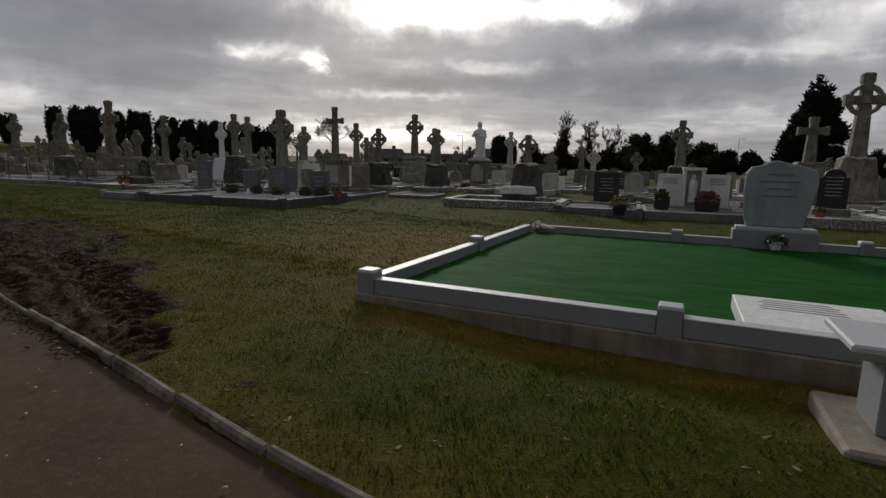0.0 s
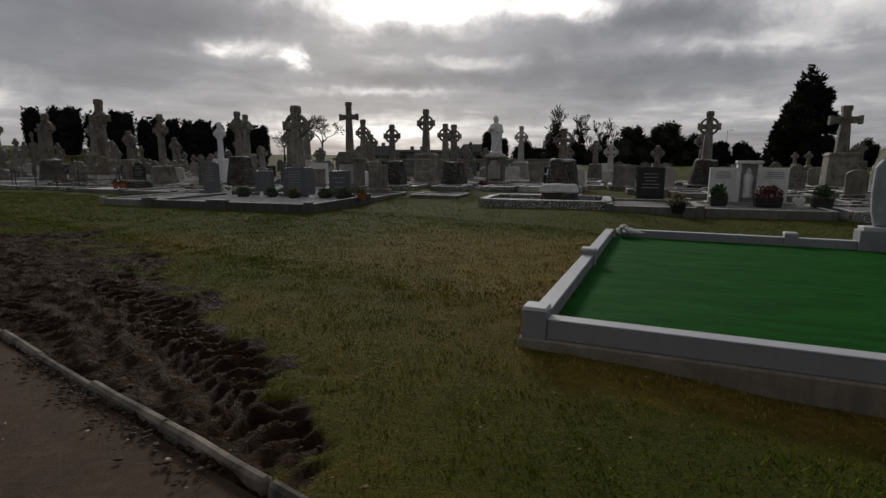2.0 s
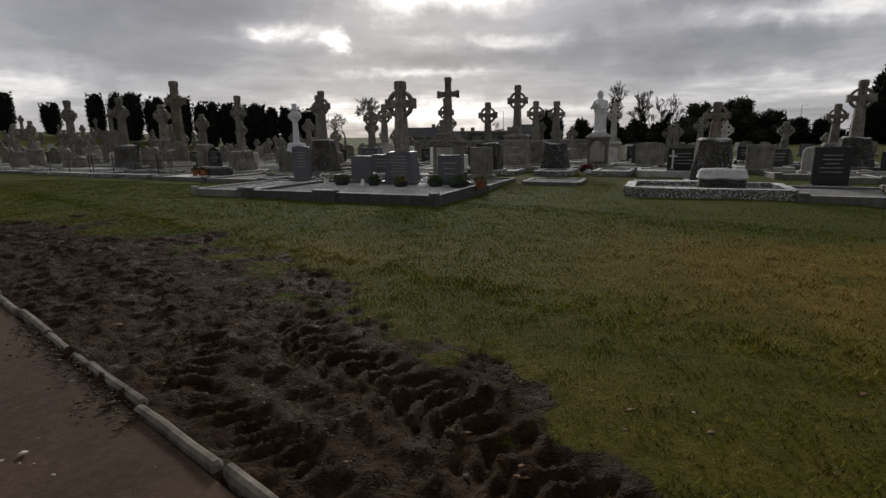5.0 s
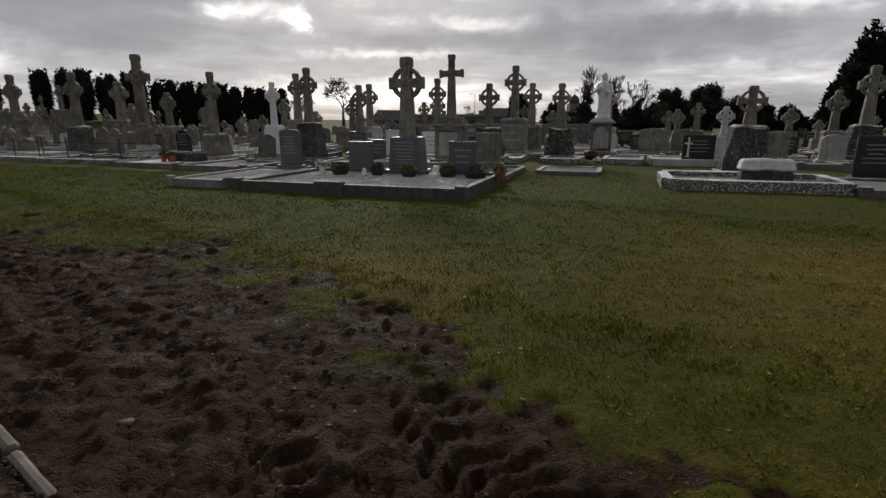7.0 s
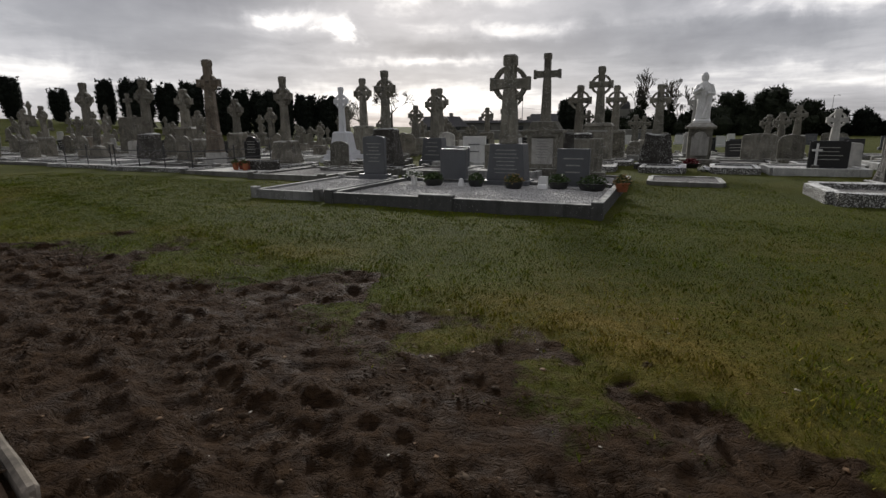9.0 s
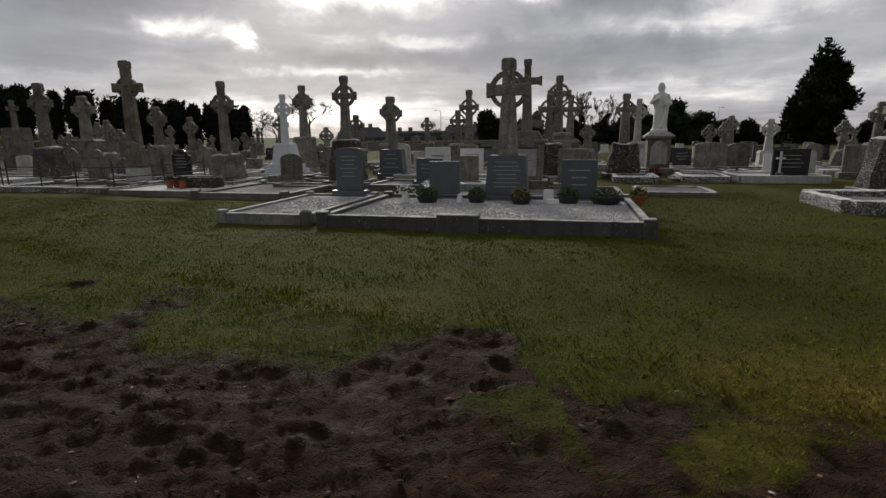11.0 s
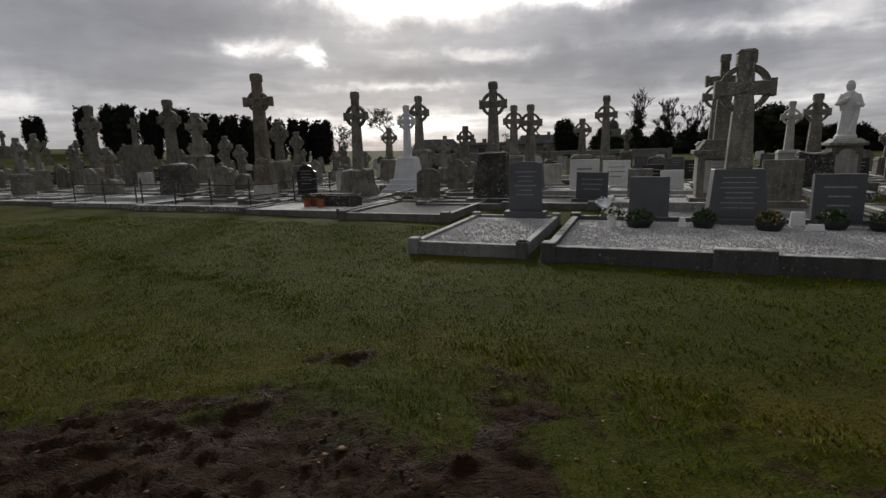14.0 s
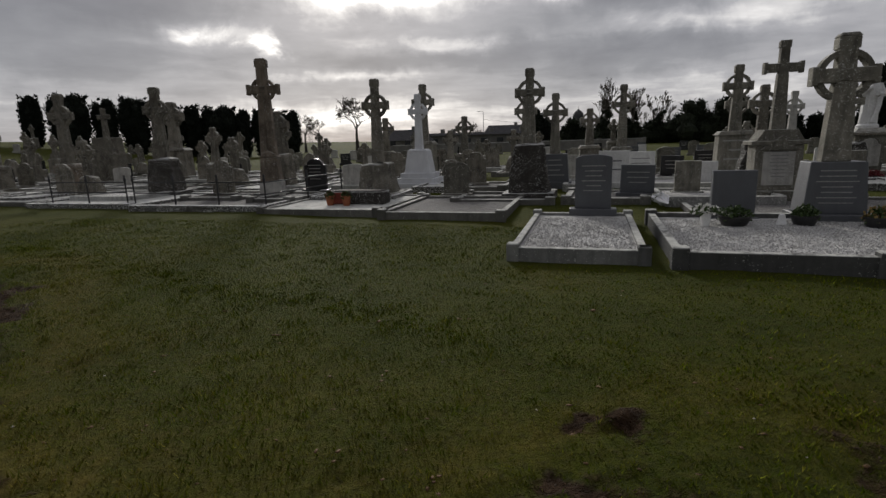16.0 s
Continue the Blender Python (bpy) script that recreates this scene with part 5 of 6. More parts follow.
def railing(u0, v0, u1, v1, label):
    """Low black iron railing: posts with two rails."""
    x, y = uv(u0, v0)
    t = thing("iron_railing", place(x, y), label, "railing", "grave railings")
    length = math.hypot(u1 - u0, v1 - v0)
    a = math.degrees(math.atan2(v1 - v0, u1 - u0))
    n = max(2, round(length / 1.7) + 1)
    for i in range(n):
        p = part("post", lathe([(0.035, 0), (0.035, 0.1), (0.022, 0.14), (0.022, 0.78), (0.04, 0.8), (0.04, 0.84), (0.02, 0.9), (0.035, 0.94), (0.01, 0.98)], 8), IRON, t, at=pose(0, 0, 0, 0, 0, a) @ pose(length * i / (n - 1), 0, 0))
    for z in (0.42, 0.74):
        part("rail", block(length, 0.025, 0.035, x=length / 2, z=z, bevel=0.004), IRON, t, at=pose(0, 0, 0, 0, 0, a))


railing(-30.2, 18.2, -25.3, 17.75, "low black iron railing round an old grave")
railing(-25.3, 17.75, -25.0, 21.6, "low black iron railing along an old grave")
railing(-33.8, 18.4, -30.6, 18.3, "low black iron railing before old graves")
headstone(-16.6, 29.2, 0.8, 1.25, "shoulder", BLACK_GRANITE, "black headstone with pale lettering behind a railing", letters=5)
headstone(-6.3, 24.3, 0.62, 1.0, "flat", LIMESTONE, "grey headstone behind the family grave", letters=0)
headstone(-5.35, 29.0, 0.95, 1.12, "flat", WHITE_MARBLE, "plain white marble headstone", letters=3, letter=LETTER_DARK)
headstone(-6.9, 27.6, 0.95, 1.22, "flat", WHITE_MARBLE, "white marble headstone with a small finial", letters=2, letter=LETTER_DARK)
headstone(-8.1, 30.6, 0.75, 1.35, "round", PALE_STONE, "pale round-topped stone headstone")
headstone(-7.2, 31.2, 0.75, 1.0, "flat", PALE_STONE, "pale square stone headstone")
headstone(-3.55, 22.6, 0.85, 1.2, "flat", LIMESTONE, "grey corniced granite headstone behind the family grave")
headstone(4.5, 28.2, 1.25, 1.25, "camber", LIMESTONE, "wide grey limestone headstone")
headstone(6.0, 28.6, 0.95, 1.2, "round", LIMESTONE, "grey round-topped limestone headstone with lichen")
headstone(7.3, 24.2, 0.95, 1.15, "flat", LIMESTONE, "grey square limestone headstone")
headstone(8.6, 23.0, 0.8, 1.1, "round", PALE_STONE, "pale round-topped stone headstone")
celtic_cross(9.0, 30.6, 2.2, 0.8, PALE_STONE, "small pale ringed cross on a base", span=0.8, ped_w=0.8)
celtic_cross(6.6, 31.5, 2.0, 0.9, LIMESTONE, "small ringed cross on a base", span=0.7, ped_w=0.8)
celtic_cross(14.0, 30.0, 2.9, 1.1, LIMESTONE, "grey cross on a pedestal", span=0.9, ped_w=0.9)
celtic_cross(-21.6, 34.5, 2.5, 1.1, OLD_STONE, "old lichened ringed cross", span=0.75, ped_w=0.85, style="rock")
celtic_cross(-18.2, 31.5, 2.9, 1.4, OLD_STONE, "old ornate ringed cross", span=0.85, ped_w=0.95, style="rock")
celtic_cross(-31.5, 36.0, 2.9, 1.2, OLD_STONE, "old ringed cross among lichened graves", span=0.8, ped_w=0.9)
celtic_cross(-30.0, 33.0, 2.6, 1.1, OLD_STONE, "old small ringed cross", span=0.75, ped_w=0.85)


# ---- the many graves further off ----
def far_graves():
    r = random.Random(21)
    taken = [(o.matrix_basis.translation.x, o.matrix_basis.translation.y) for o in scene.objects if o.parent is None and o.type == "EMPTY" and ("cross" in o.name or "headstone" in o.name or "monument" in o.name or "memorial" in o.name)]
    home = (0.0, -900.0)
    stones = []
    protos = []
    def proto(ob, kind):
        protos.append((ob, kind))
    specs = (("round", LIMESTONE, 0.75, 1.15, "grey round-topped limestone headstone with lichen"), ("flat", SLATE_GRANITE, 0.85, 0.95, "dark granite headstone"), ("shoulder", OLD_STONE, 0.75, 1.3, "old shouldered headstone with lichen"), ("gothic", OLD_STONE, 0.7, 1.35, "old pointed headstone with lichen"), ("camber", PALE_STONE, 0.8, 1.0, "pale headstone with a curved top"), ("flat", BLACK_GRANITE, 0.8, 0.95, "black polished headstone"), ("flat", WHITE_MARBLE, 0.7, 0.85, "small white headstone"))
    made = []
    for u, v in cells(r):
        x, y = uv(u, v)
        if any((x - a) ** 2 + (y - b) ** 2 < 1.5 for a, b in taken):
            continue
        taken.append((x, y))
        z = ground_z(x, y)
        old = u < -20
        k = r.random()
        turn = r.gauss(0, 4) + (10 if old else 0)
        if k < (0.34 if old else 0.16):
            i = r.randrange(4)
            key = ("cross", i, old)
            build = lambda: celtic_cross(0, 0, (1.7, 2.1, 2.5, 2.9)[i], (0.7, 0.9, 1.1, 1.3)[i], OLD_STONE if old or i == 3 else LIMESTONE, "old lichened ringed cross among far graves" if old else "grey ringed cross among far graves", span=(0.6, 0.68, 0.75, 0.85)[i], ped_w=(0.7, 0.75, 0.85, 0.95)[i], style=("block", "rock", "batter", "block")[i], slim=0.38, group="far crosses")
        else:
            j = r.choice((0, 2, 3, 2, 3, 4, 5) if old else (0, 0, 1, 1, 4, 5, 5, 6, 2))
            key = ("stone", j)
            sh, mt, w, h, lb = specs[j]
            build = lambda: headstone(0, 0, w, h, sh, mt, lb + " among far graves", letters=3 if j in (1, 5) else 0, group="far headstones")
        q = pose(x, y, z - 0.03, r.gauss(0, 1.5), r.gauss(0, 1.5), ROT + turn)
        known = dict(made)
        if key in known:
            copy_thing(known[key], q)
        else:
            o = build()
            o.matrix_basis = q
            made.append((key, o))


def cells(r):
    out = []
    for v, u0, u1 in ((20.6, -62, -11), (20.6, 4.5, 30), (23.9, -66, 34), (27.3, -70, 38), (30.7, -74, 42), (34.2, -78, 46), (38.5, -80, 50), (43.5, -84, 54), (49, -84, 58), (56, -86, 60), (64, -86, 60)):
        u = u0 + r.uniform(0, 1)
        while u < u1:
            out.append((u, v + r.uniform(-0.5, 0.5)))
            u += r.uniform(1.5, 3.4) * (1 + max(0, v - 34) * 0.05)
    return out


far_graves()


def far_plots():
    """Low pale kerbs and slabs between the stones."""
    r = random.Random(33)
    first = {}
    for v, u0, u1 in ((18.6, -60, -40), (21.4, -58, -12), (21.6, 5, 26), (24.8, -60, 30), (28.2, -60, 32), (31.6, -60, 34), (35.2, -60, 36)):
        u = u0
        while u < u1:
            w = r.choice((1.3, 1.9, 2.5))
            x, y = uv(u, v - 2.2 + r.uniform(-0.3, 0.3))
            k = (w, r.randrange(3))
            q = place(x, y, ground_z(x, y) - 0.02, r.gauss(0, 1.5))
            if k in first:
                copy_thing(first[k], q)
            else:
                mats = ((LICHEN_KERB, SLABBED), (KERB_OLD, DARK_GRAVEL), (SLABBED, CHIPPINGS))[k[1]]
                o = plot(0, 0, w, 2.0, "low kerbed grave with pale weathered slab", mats[0], mats[1], posts=k[1] == 1, h=(0.22, 0.2, 0.26)[k[1]], kw=0.16, group="far kerbed graves")
                o.matrix_basis = q
                first[k] = o
            u += w + r.choice((0.4, 0.9, 2.0))


far_plots()


# ---- trees ----
def mesh_from(name, verts, faces, material):
    m = bpy.data.meshes.new(name)
    m.from_pydata(verts, [], faces)
    m.materials.append(material)
    return m


def sprays(r, centre_list, count, size, up=0.5):
    """Small ragged leaf sprays round given (centre, radius) lumps."""
    v, f = [], []
    total = sum(q ** 2 for _, q in centre_list)
    for c, q in centre_list:
        for _ in range(max(4, int(count * q * q / total))):
            d = Vector((r.gauss(0, 1), r.gauss(0, 1), r.gauss(0, 1) * 0.9)).normalized()
            p = Vector(c) + d * q * r.uniform(0.72, 1.08)
            a = (d + Vector((r.gauss(0, 0.5), r.gauss(0, 0.5), up + r.gauss(0, 0.3)))).normalized() * size * r.uniform(0.6, 1.5)
            b = a.cross(Vector((r.gauss(0, 1), r.gauss(0, 1), r.gauss(0, 1)))).normalized() * size * r.uniform(0.25, 0.5)
            i = len(v)
            v += [p - b, p + b, p + a + b * 0.3, p + a * 1.2 - b * 0.2]
            f.append((i, i + 1, i + 2, i + 3))
    return v, f


def lump_core(v, f, c, q, r, squash=1.0):
    """Dark uneven core so that no light shows straight through."""
    i0 = len(v)
    n, m = 8, 6
    for j in range(m + 1):
        t = math.pi * j / m
        for i in range(n):
            a = 2 * math.pi * i / n
            k = q * 0.8 * (1 + 0.15 * r.uniform(-1, 1))
            v.append(Vector(c) + Vector((k * math.sin(t) * math.cos(a), k * math.sin(t) * math.sin(a), k * math.cos(t) * squash)))
    for j in range(m):
        for i in range(n):
            f.append((i0 + j * n + i, i0 + j * n + (i + 1) % n, i0 + (j + 1) * n + (i + 1) % n, i0 + (j + 1) * n + i))


def yew(seed, h, w):
    """Columnar churchyard yew with a flat, spiky top."""
    r = random.Random(seed)
    lumps = []
    n = 9
    for k in range(n):
        a = 2 * math.pi * k / n + r.uniform(-0.3, 0.3)
        rad = w * 0.5 * r.uniform(0.35, 0.65)
        top = h * r.uniform(0.74, 1.0)
        z = 0.6
        while z < top:
            q = w * (0.16 + 0.14 * math.sin(math.pi * min(1, (z / top) * 0.9 + 0.1))) * r.uniform(0.85, 1.15)
            flare = 0.5 + 0.6 * min(1.0, z / (0.6 * h))
            lumps.append(((rad * flare * math.cos(a), rad * flare * math.sin(a), min(z, top - q * 0.7)), q))
            z += q * 0.9
    for _ in range(26):
        a, q = r.uniform(0, 6.283), w * 0.5 * math.sqrt(r.random())
        lumps.append(((q * math.cos(a), q * math.sin(a), h * r.uniform(0.80, 0.99)), w * r.uniform(0.035, 0.07)))
    v, f = sprays(r, lumps, 7000, h * 0.034, 1.1)
    for c, q in lumps:
        lump_core(v, f, c, q, r, 1.1)
    return mesh_from("crown", [tuple(p) for p in v], f, YEW)


def trunk_mesh(h, r0, r1, material, lean=0.0):
    return lathe([(r0 * 1.3, -0.3), (r0, 0.3), ((r0 + r1) / 2, h * 0.5), (r1, h)], 9)


YEW_CROWNS = [(yew(40 + i, h, w), h) for i, (h, w) in enumerate(((8.0, 3.8), (9.0, 4.4), (7.0, 3.4), (8.6, 3.2), (6.4, 4.0)))]


def put_yew(x, y, top, k, label, wide=1.0):
    z = ground_z(x, y)
    data, h = YEW_CROWNS[k % 5]
    s = (top - z) / h
    t = thing("yew_tree", pose(x, y, z, 0, 0, 67 * k), label, "tree", "row of yews")
    part("trunk", trunk_mesh(1.5, 0.3, 0.25, BARK), BARK, t)
    c = new("crown", data)
    c.parent = t
    c.matrix_basis = Matrix.Diagonal((s * wide, s * wide, s, 1))


for i, (x, y, top) in enumerate(((-104, 58, 9.5), (-98, 62, 10.5), (-92, 66, 9.0), (-86, 70, 9.8), (-80.5, 73, 8.8), (-75.5, 76, 9.6), (-70.7, 78.5, 9.0), (-66.2, 81.5, 7.6), (-61.3, 84.6, 9.2), (-57.8, 86.6, 9.2), (-54.4, 89.0, 8.8), (-51.2, 90.5, 9.0), (-47.6, 92.4, 8.2), (-44.6, 93.8, 8.2), (-41.2, 95.2, 7.8), (-38.2, 96.4, 7.4), (-35.0, 97.6, 7.4), (-31.6, 98.6, 7.2))):
    put_yew(x, y, top, i, "dark columnar yew in a row behind the graves", 0.86 + 0.22 * ((i * 7) % 5) / 4)
put_yew(13.5, 116, 7.2, 1, "dark yew standing alone behind the graves", 1.1)
put_yew(15.8, 118, 5.6, 4, "smaller dark yew beside another", 1.1)


def branches(r, v, f, p, d, length, rad, depth, spread, droop=0.0, sides=5):
    """A limb that bends and divides, as tapered tubes."""
    segs = 3
    prev = None
    for k in range(segs + 1):
        a = d.orthogonal().normalized()
        b = d.cross(a).normalized()
        q = rad * (1 - 0.45 * k / segs)
        ring = []
        for i in range(sides):
            t = 2 * math.pi * i / sides
            ring.append(len(v))
            v.append(tuple(p + (a * math.cos(t) + b * math.sin(t)) * q))
        if prev:
            for i in range(sides):
                f.append((prev[i], prev[(i + 1) % sides], ring[(i + 1) % sides], ring[i]))
        prev = ring
        if k < segs:
            p = p + d * (length / segs)
            d = (d + Vector((r.gauss(0, 0.12), r.gauss(0, 0.12), r.gauss(0.02 - droop, 0.08)))).normalized()
    if depth > 0:
        for _ in range(3 if depth > 1 else 4):
            side = Vector((r.gauss(0, 1), r.gauss(0, 1), r.gauss(0.2, 0.6))).normalized()
            nd = (d * (1 - spread) + side * spread).normalized()
            branches(r, v, f, p - d * length * r.uniform(0, 0.35), nd, length * r.uniform(0.6, 0.85), max(0.034, rad * 0.52), depth - 1, spread, droop, 3 if depth < 3 else 4)


def bare_tree(x, y, h, seed, label, spread=0.45, depth=5, droop=0.0):
    r = random.Random(seed)
    v, f = [], []
    branches(r, v, f, Vector((0, 0, h * 0.16)), Vector((0, 0, 1)), h * 0.24, h * 0.022, depth, spread, droop)
    t = thing("bare_tree", pose(x, y, ground_z(x, y)), label, "tree", "bare trees")
    part("trunk", trunk_mesh(h * 0.17, h * 0.03, h * 0.022, BARK), BARK, t)
    c = new("branchwork", mesh_from("branchwork", v, f, TWIG))
    c.parent = t


bare_tree(-21.0, 104, 12.5, 3, "bare spreading broadleaf tree behind the graves", 0.52, 6)
bare_tree(-27.5, 108, 8.5, 5, "smaller bare tree beside another", 0.5, 5)
bare_tree(-33.0, 122, 10.5, 6, "bare treetop rising behind the yews", 0.5, 5)
bare_tree(4.5, 140, 6.5, 8, "bare tree by the low building", 0.5, 5)


def poplar(x, y, h, seed):
    """Upright bare tree, its trunk thick with ivy."""
    r = random.Random(seed)
    v, f = [], []
    for k in range(18):
        branches(r, v, f, Vector((r.gauss(0, 0.7), r.gauss(0, 0.7), h * (0.22 + 0.026 * k))), Vector((r.gauss(0, 0.2), r.gauss(0, 0.2), 1)).normalized(), h * 0.15, h * 0.008, 3, 0.25)
    t = thing("bare_poplar", pose(x, y, 0), "upright bare tree with an ivy-covered trunk", "tree", "bare poplars")
    part("trunk", trunk_mesh(h * 0.7, h * 0.025, h * 0.012, BARK), BARK, t)
    c = new("branchwork", mesh_from("branchwork", v, f, TWIG))
    c.parent = t
    lumps = [((r.gauss(0, 0.6), r.gauss(0, 0.6), h * (0.04 + 0.62 * k / 12)), h * r.uniform(0.06, 0.10) * (1.25 - 0.8 * k / 12)) for k in range(13)]
    v, f = sprays(r, lumps, 2200, h * 0.025)
    for c2, q in lumps:
        lump_core(v, f, c2, q, r)
    o = new("ivy", mesh_from("ivy", [tuple(p) for p in v], f, HEDGE))
    o.parent = t


poplar(26.8, 112, 12.2, 1)
poplar(31.6, 110, 10.8, 2)
poplar(36.5, 109, 9.4, 3)


def lumpy_tree(name, x, y, w, h, seed, label, group, material, count=4200, n=16, base=0.15, size=0.35):
    """Dense evergreen with a broken outline."""
    r = random.Random(seed)
    lumps = []
    for _ in range(n):
        k = r.random()
        q = w * r.uniform(0.14, 0.24) * (1.15 - 0.6 * k)
        a, d = r.uniform(0, 6.283), w * 0.42 * math.sqrt(r.random()) * (1.05 - 0.75 * k)
        lumps.append(((d * math.cos(a), d * math.sin(a) * 0.8, h * (base + (0.97 - base) * k) - q * k), q))
    v, f = sprays(r, lumps, count, size, 0.4)
    for c, q in lumps:
        lump_core(v, f, c, q, r)
    t = thing(name, pose(x, y, ground_z(x, y) if y < 150 else 0), label, "tree", group)
    part("trunk", trunk_mesh(h * 0.4, w * 0.03, w * 0.02, BARK), BARK, t)
    o = new("crown", mesh_from("crown", [tuple(p) for p in v], f, material))
    o.parent = t


for i, (x, y, w, h) in enumerate(((40.5, 104, 13, 8.0), (46.5, 102, 13, 9.0), (51.5, 100, 10, 6.4), (20.5, 112, 8, 5.4), (25, 112, 8, 5.0), (30, 110, 8, 4.6), (35, 108, 8, 4.6))):
    lumpy_tree("evergreen_tree", x, y, w, h, 60 + i, "dark dense evergreen tree beyond the graves", "dark evergreens", HEDGE, n=20)
for i, (x, y, w, h) in enumerate(((54, 98, 6, 5.2), (58, 96, 6, 4.8), (63, 93, 7, 4.6), (68.5, 89, 6, 5.6), (73, 86, 7, 4.8), (79, 82, 8, 5.2), (85, 76, 8, 6.0), (92, 70, 9, 6.5))):
    lumpy_tree("scrub_tree", x, y, w, h, 80 + i, "dark ragged conifer scrub beyond the graves", "conifer scrub", CONIFER, n=18, base=0.05)


def big_conifer(x, y, h):
    """Tall dark cypress, one side torn away low down."""
    r = random.Random(12)
    t = thing("cypress_tree", pose(x, y, 0), "tall dark cypress with a ragged pointed crown", "tree")
    part("trunk", trunk_mesh(h * 0.8, 0.5, 0.15, BARK), BARK, t)
    lumps = []
    for k in range(46):
        f0 = k / 45
        z = h * (0.06 + 0.90 * f0)
        wide = h * 0.27 * (1 - f0) ** 0.72 * (0.75 + 0.5 * min(1, f0 * 3))
        for _ in range(2 if f0 > 0.8 else 4):
            a = r.uniform(0, 6.283)
            if 0.16 < f0 < 0.36 and math.cos(a) > 0.1:
                continue
            d = wide * r.uniform(0.45, 0.95)
            lumps.append(((d * math.cos(a) - (0.8 if f0 < 0.3 else 0), d * math.sin(a), z + r.uniform(-0.4, 0.4)), max(0.25, wide * r.uniform(0.26, 0.40))))
    v, f = sprays(r, lumps, 12000, 0.55, 0.7)
    for c, q in lumps:
        lump_core(v, f, c, q, r)
    o = new("crown", mesh_from("crown", [tuple(p) for p in v], f, CONIFER))
    o.parent = t


big_conifer(59.75, 83.2, 16.0)


# ---- buildings and distance ----
def low_building():
    t = thing("low_building", pose(1.0, 128, 0, 0, 0, 3), "long low grey building with a flat dark roof and chimneys", "building")
    part("wall", block(34, 7, 2.7, bevel=0), RENDER_WALL, t)
    roof = part("roof", block(35, 8, 0.55, z=2.7, top=(0.98, 0.75), bevel=0), ROOFING, t)
    for x in (-14, -5, -2.6, 6, 13):
        part("chimney", block(0.9, 0.7, 0.9, x=x, z=3.2, bevel=0.02), RENDER_WALL, roof)
    for i in range(9):
        w = part("window", block(1.6, 0.10, 1.1, x=-14.5 + i * 3.6, y=-3.52, z=1.0, bevel=0.01), RENDER_WALL, t)
        part("pane", block(1.45, 0.04, 0.95, x=-14.5 + i * 3.6, y=-3.57, z=1.07, bevel=0), GLASS, w)


low_building()


def house(x, y, turn, label, w=11, h=3.0):
    t = thing("house", pose(x, y, 0, 0, 0, turn), label, "house", "far houses")
    part("wall", block(w, 7, h, bevel=0), RENDER_WALL, t)
    bm = bmesh.new()
    pts = [(-w / 2 - 0.4, -3.9, h), (w / 2 + 0.4, -3.9, h), (w / 2 + 0.4, 3.9, h), (-w / 2 - 0.4, 3.9, h), (-w / 2 + 1.2, 0, h + 2.2), (w / 2 - 1.2, 0, h + 2.2)]
    v = [bm.verts.new(p) for p in pts]
    for q in ((0, 1, 5, 4), (2, 3, 4, 5), (0, 4, 3), (1, 2, 5), (3, 2, 1, 0)):
        bm.faces.new([v[i] for i in q])
    roof = part("roof", bm, ROOFING, t)
    part("chimney", block(0.8, 0.8, 1.3, x=w * 0.2, z=h + 1.6), RENDER_WALL, roof)
    for k in (-0.3, 0.0, 0.3):
        p = part("window", block(1.3, 0.1, 1.2, x=w * k, y=-3.52, z=0.9, bevel=0.01), RENDER_WALL, t)
        part("pane", block(1.1, 0.04, 1.0, x=w * k, y=-3.57, z=1.0, bevel=0), GLASS, p)


house(-12.5, 122, 8, "low hipped-roof house beyond the graveyard wall", 10, 1.9)
house(15, 150, -6, "far house with a slate roof", 12, 3)


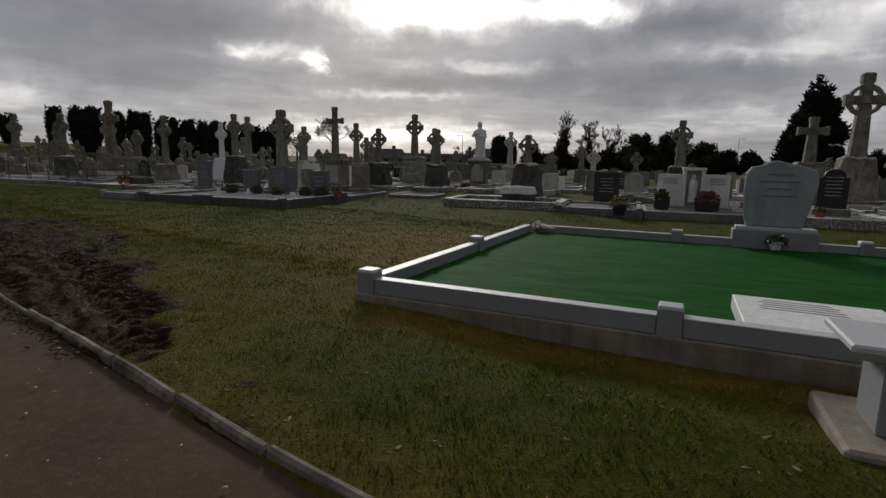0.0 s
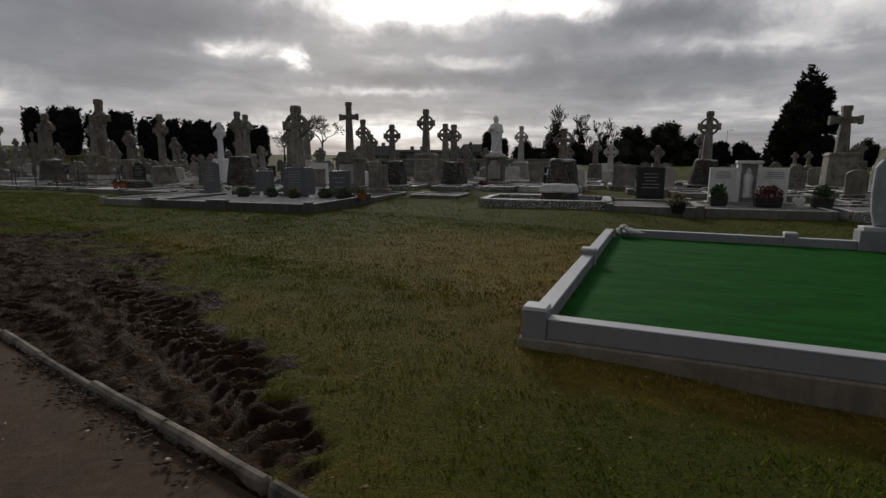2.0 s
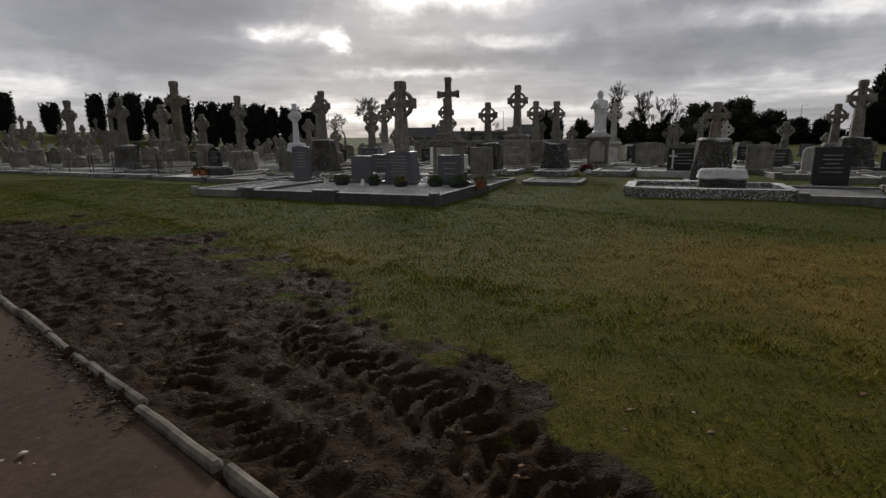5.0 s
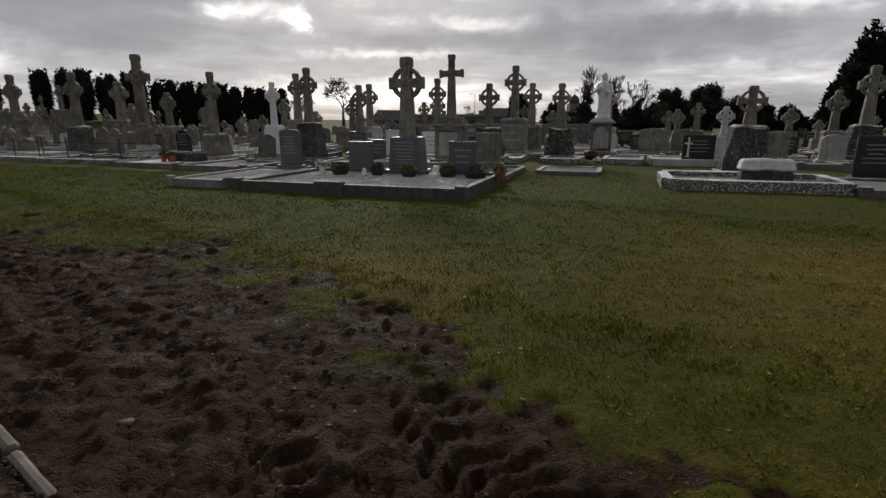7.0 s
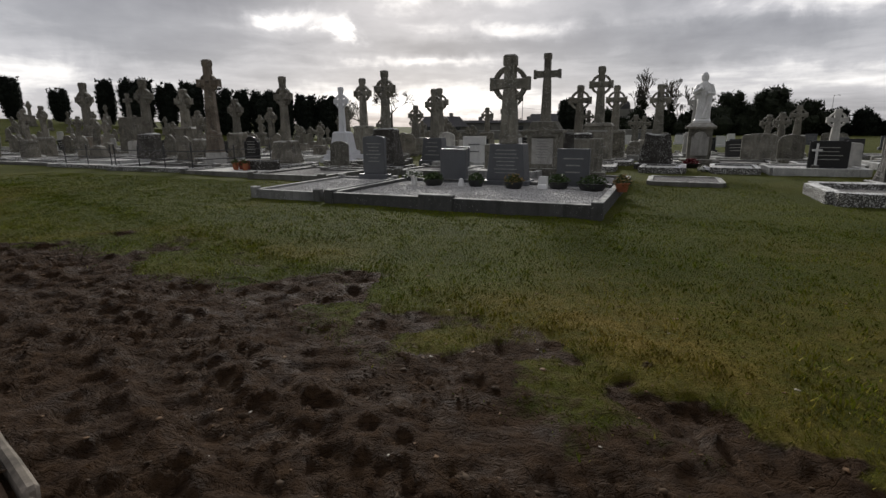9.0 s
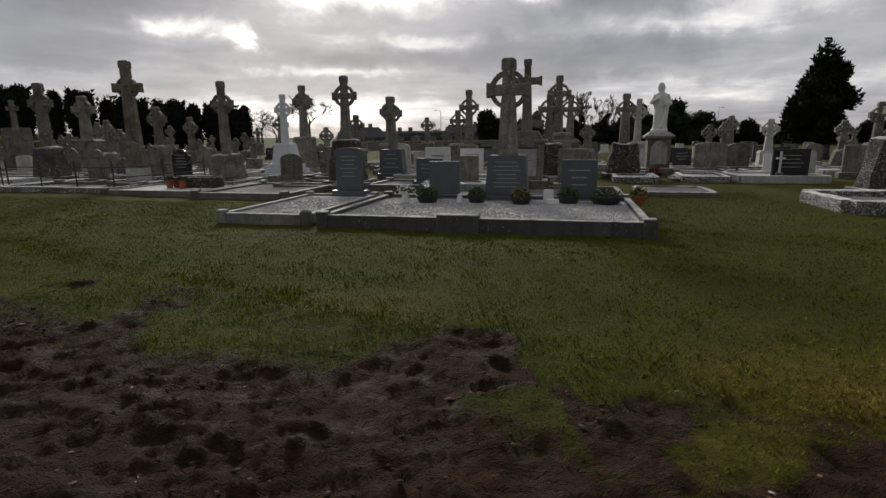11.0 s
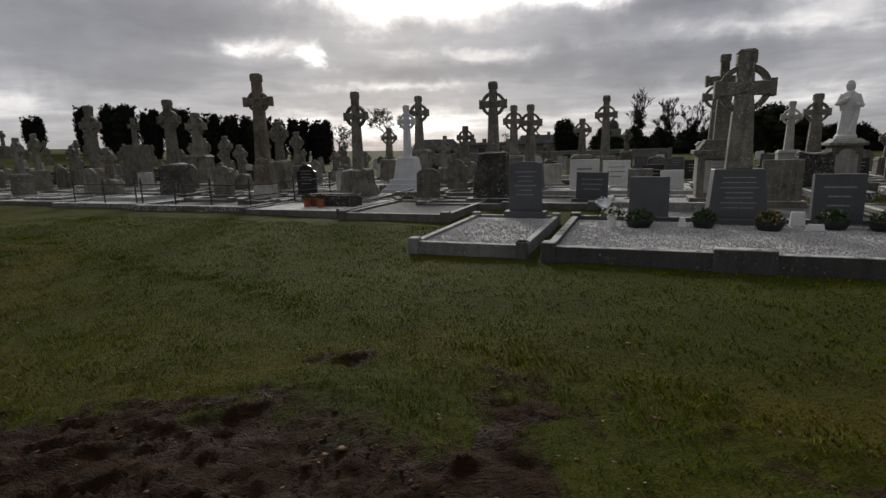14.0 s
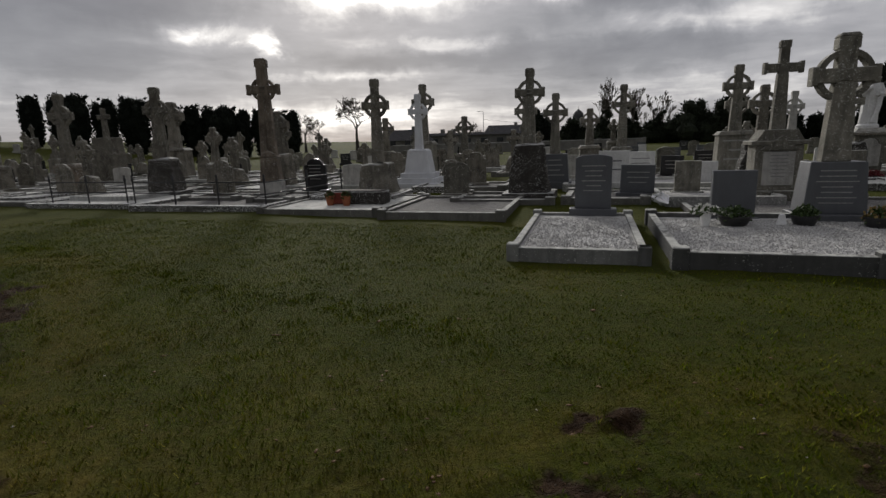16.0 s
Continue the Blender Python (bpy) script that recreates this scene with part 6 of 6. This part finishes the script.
def boundary_wall():
    t = thing("boundary_wall", pose(20, 74, 0, 0, 0, -14), "long grey rendered boundary wall behind the graves", "wall")
    tagged(t, kind="structure")
    for i in range(6):
        p = part("wall_panel", block(5.0, 0.3, 1.15, x=-33 + i * 5.4, bevel=0.01), RENDER_WALL, t)
        part("coping", block(5.3, 0.42, 0.1, x=-33 + i * 5.4, z=1.15, bevel=0.01), SLABBED, p)
        part("pier", block(0.4, 0.42, 1.35, x=-30.3 + i * 5.4, bevel=0.02), RENDER_WALL, t)


boundary_wall()


def street_lamp(x, y, h, turn):
    t = thing("street_lamp", pose(x, y, 0, 0, 0, turn), "galvanised steel street lamp on a tall pole", "street lamp", "street lamps")
    part("pole", lathe([(0.11, 0), (0.09, 1.2), (0.05, h)], 8), STEEL, t)
    arm = part("arm", block(1.0, 0.06, 0.06, x=-0.5, z=h - 0.05, bevel=0.005), STEEL, t)
    part("lantern", block(0.6, 0.22, 0.12, x=-1.1, z=h - 0.08, bevel=0.02), STEEL, arm)


street_lamp(6.0, 133, 8.0, 0)
street_lamp(74.5, 129.5, 8.2, 180)


def church_dome():
    t = thing("church_dome", pose(36.2, 155, 0), "far church tower with a small green-grey dome", "church")
    part("tower", block(3.4, 3.4, 6.4, bevel=0.02), RENDER_WALL, t)
    part("dome", lathe([(1.5, 6.4), (1.5, 7.2), (1.35, 7.8), (0.95, 8.4), (0.3, 8.8), (0.12, 9.1)], 14), ROOFING, t, rounded=True)
    part("finial", block(0.08, 0.08, 1.0, z=9.0, bevel=0), STEEL, t)


church_dome()


def overhead_wire():
    t = thing("overhead_cable", pose(0, 0, 0), "thin overhead cable between street poles", "cable")
    bm = bmesh.new()
    prev = None
    for i in range(15):
        k = i / 14
        p = Vector((6 + 40 * k, 133 - 4 * k, 6.2 - 1.4 * math.sin(math.pi * k) - 0.6 * k))
        ring = [bm.verts.new(p + Vector((0, 0.02 * math.cos(a), 0.02 * math.sin(a)))) for a in (0, 2.1, 4.2)]
        if prev:
            for j in range(3):
                bm.faces.new((prev[j], prev[(j + 1) % 3], ring[(j + 1) % 3], ring[j]))
        prev = ring
    part("cable", bm, IRON, t)
    pole = part("pole", lathe([(0.12, 0), (0.08, 6.4)], 8), BARK, t, at=pose(46, 129, 0))


overhead_wire()
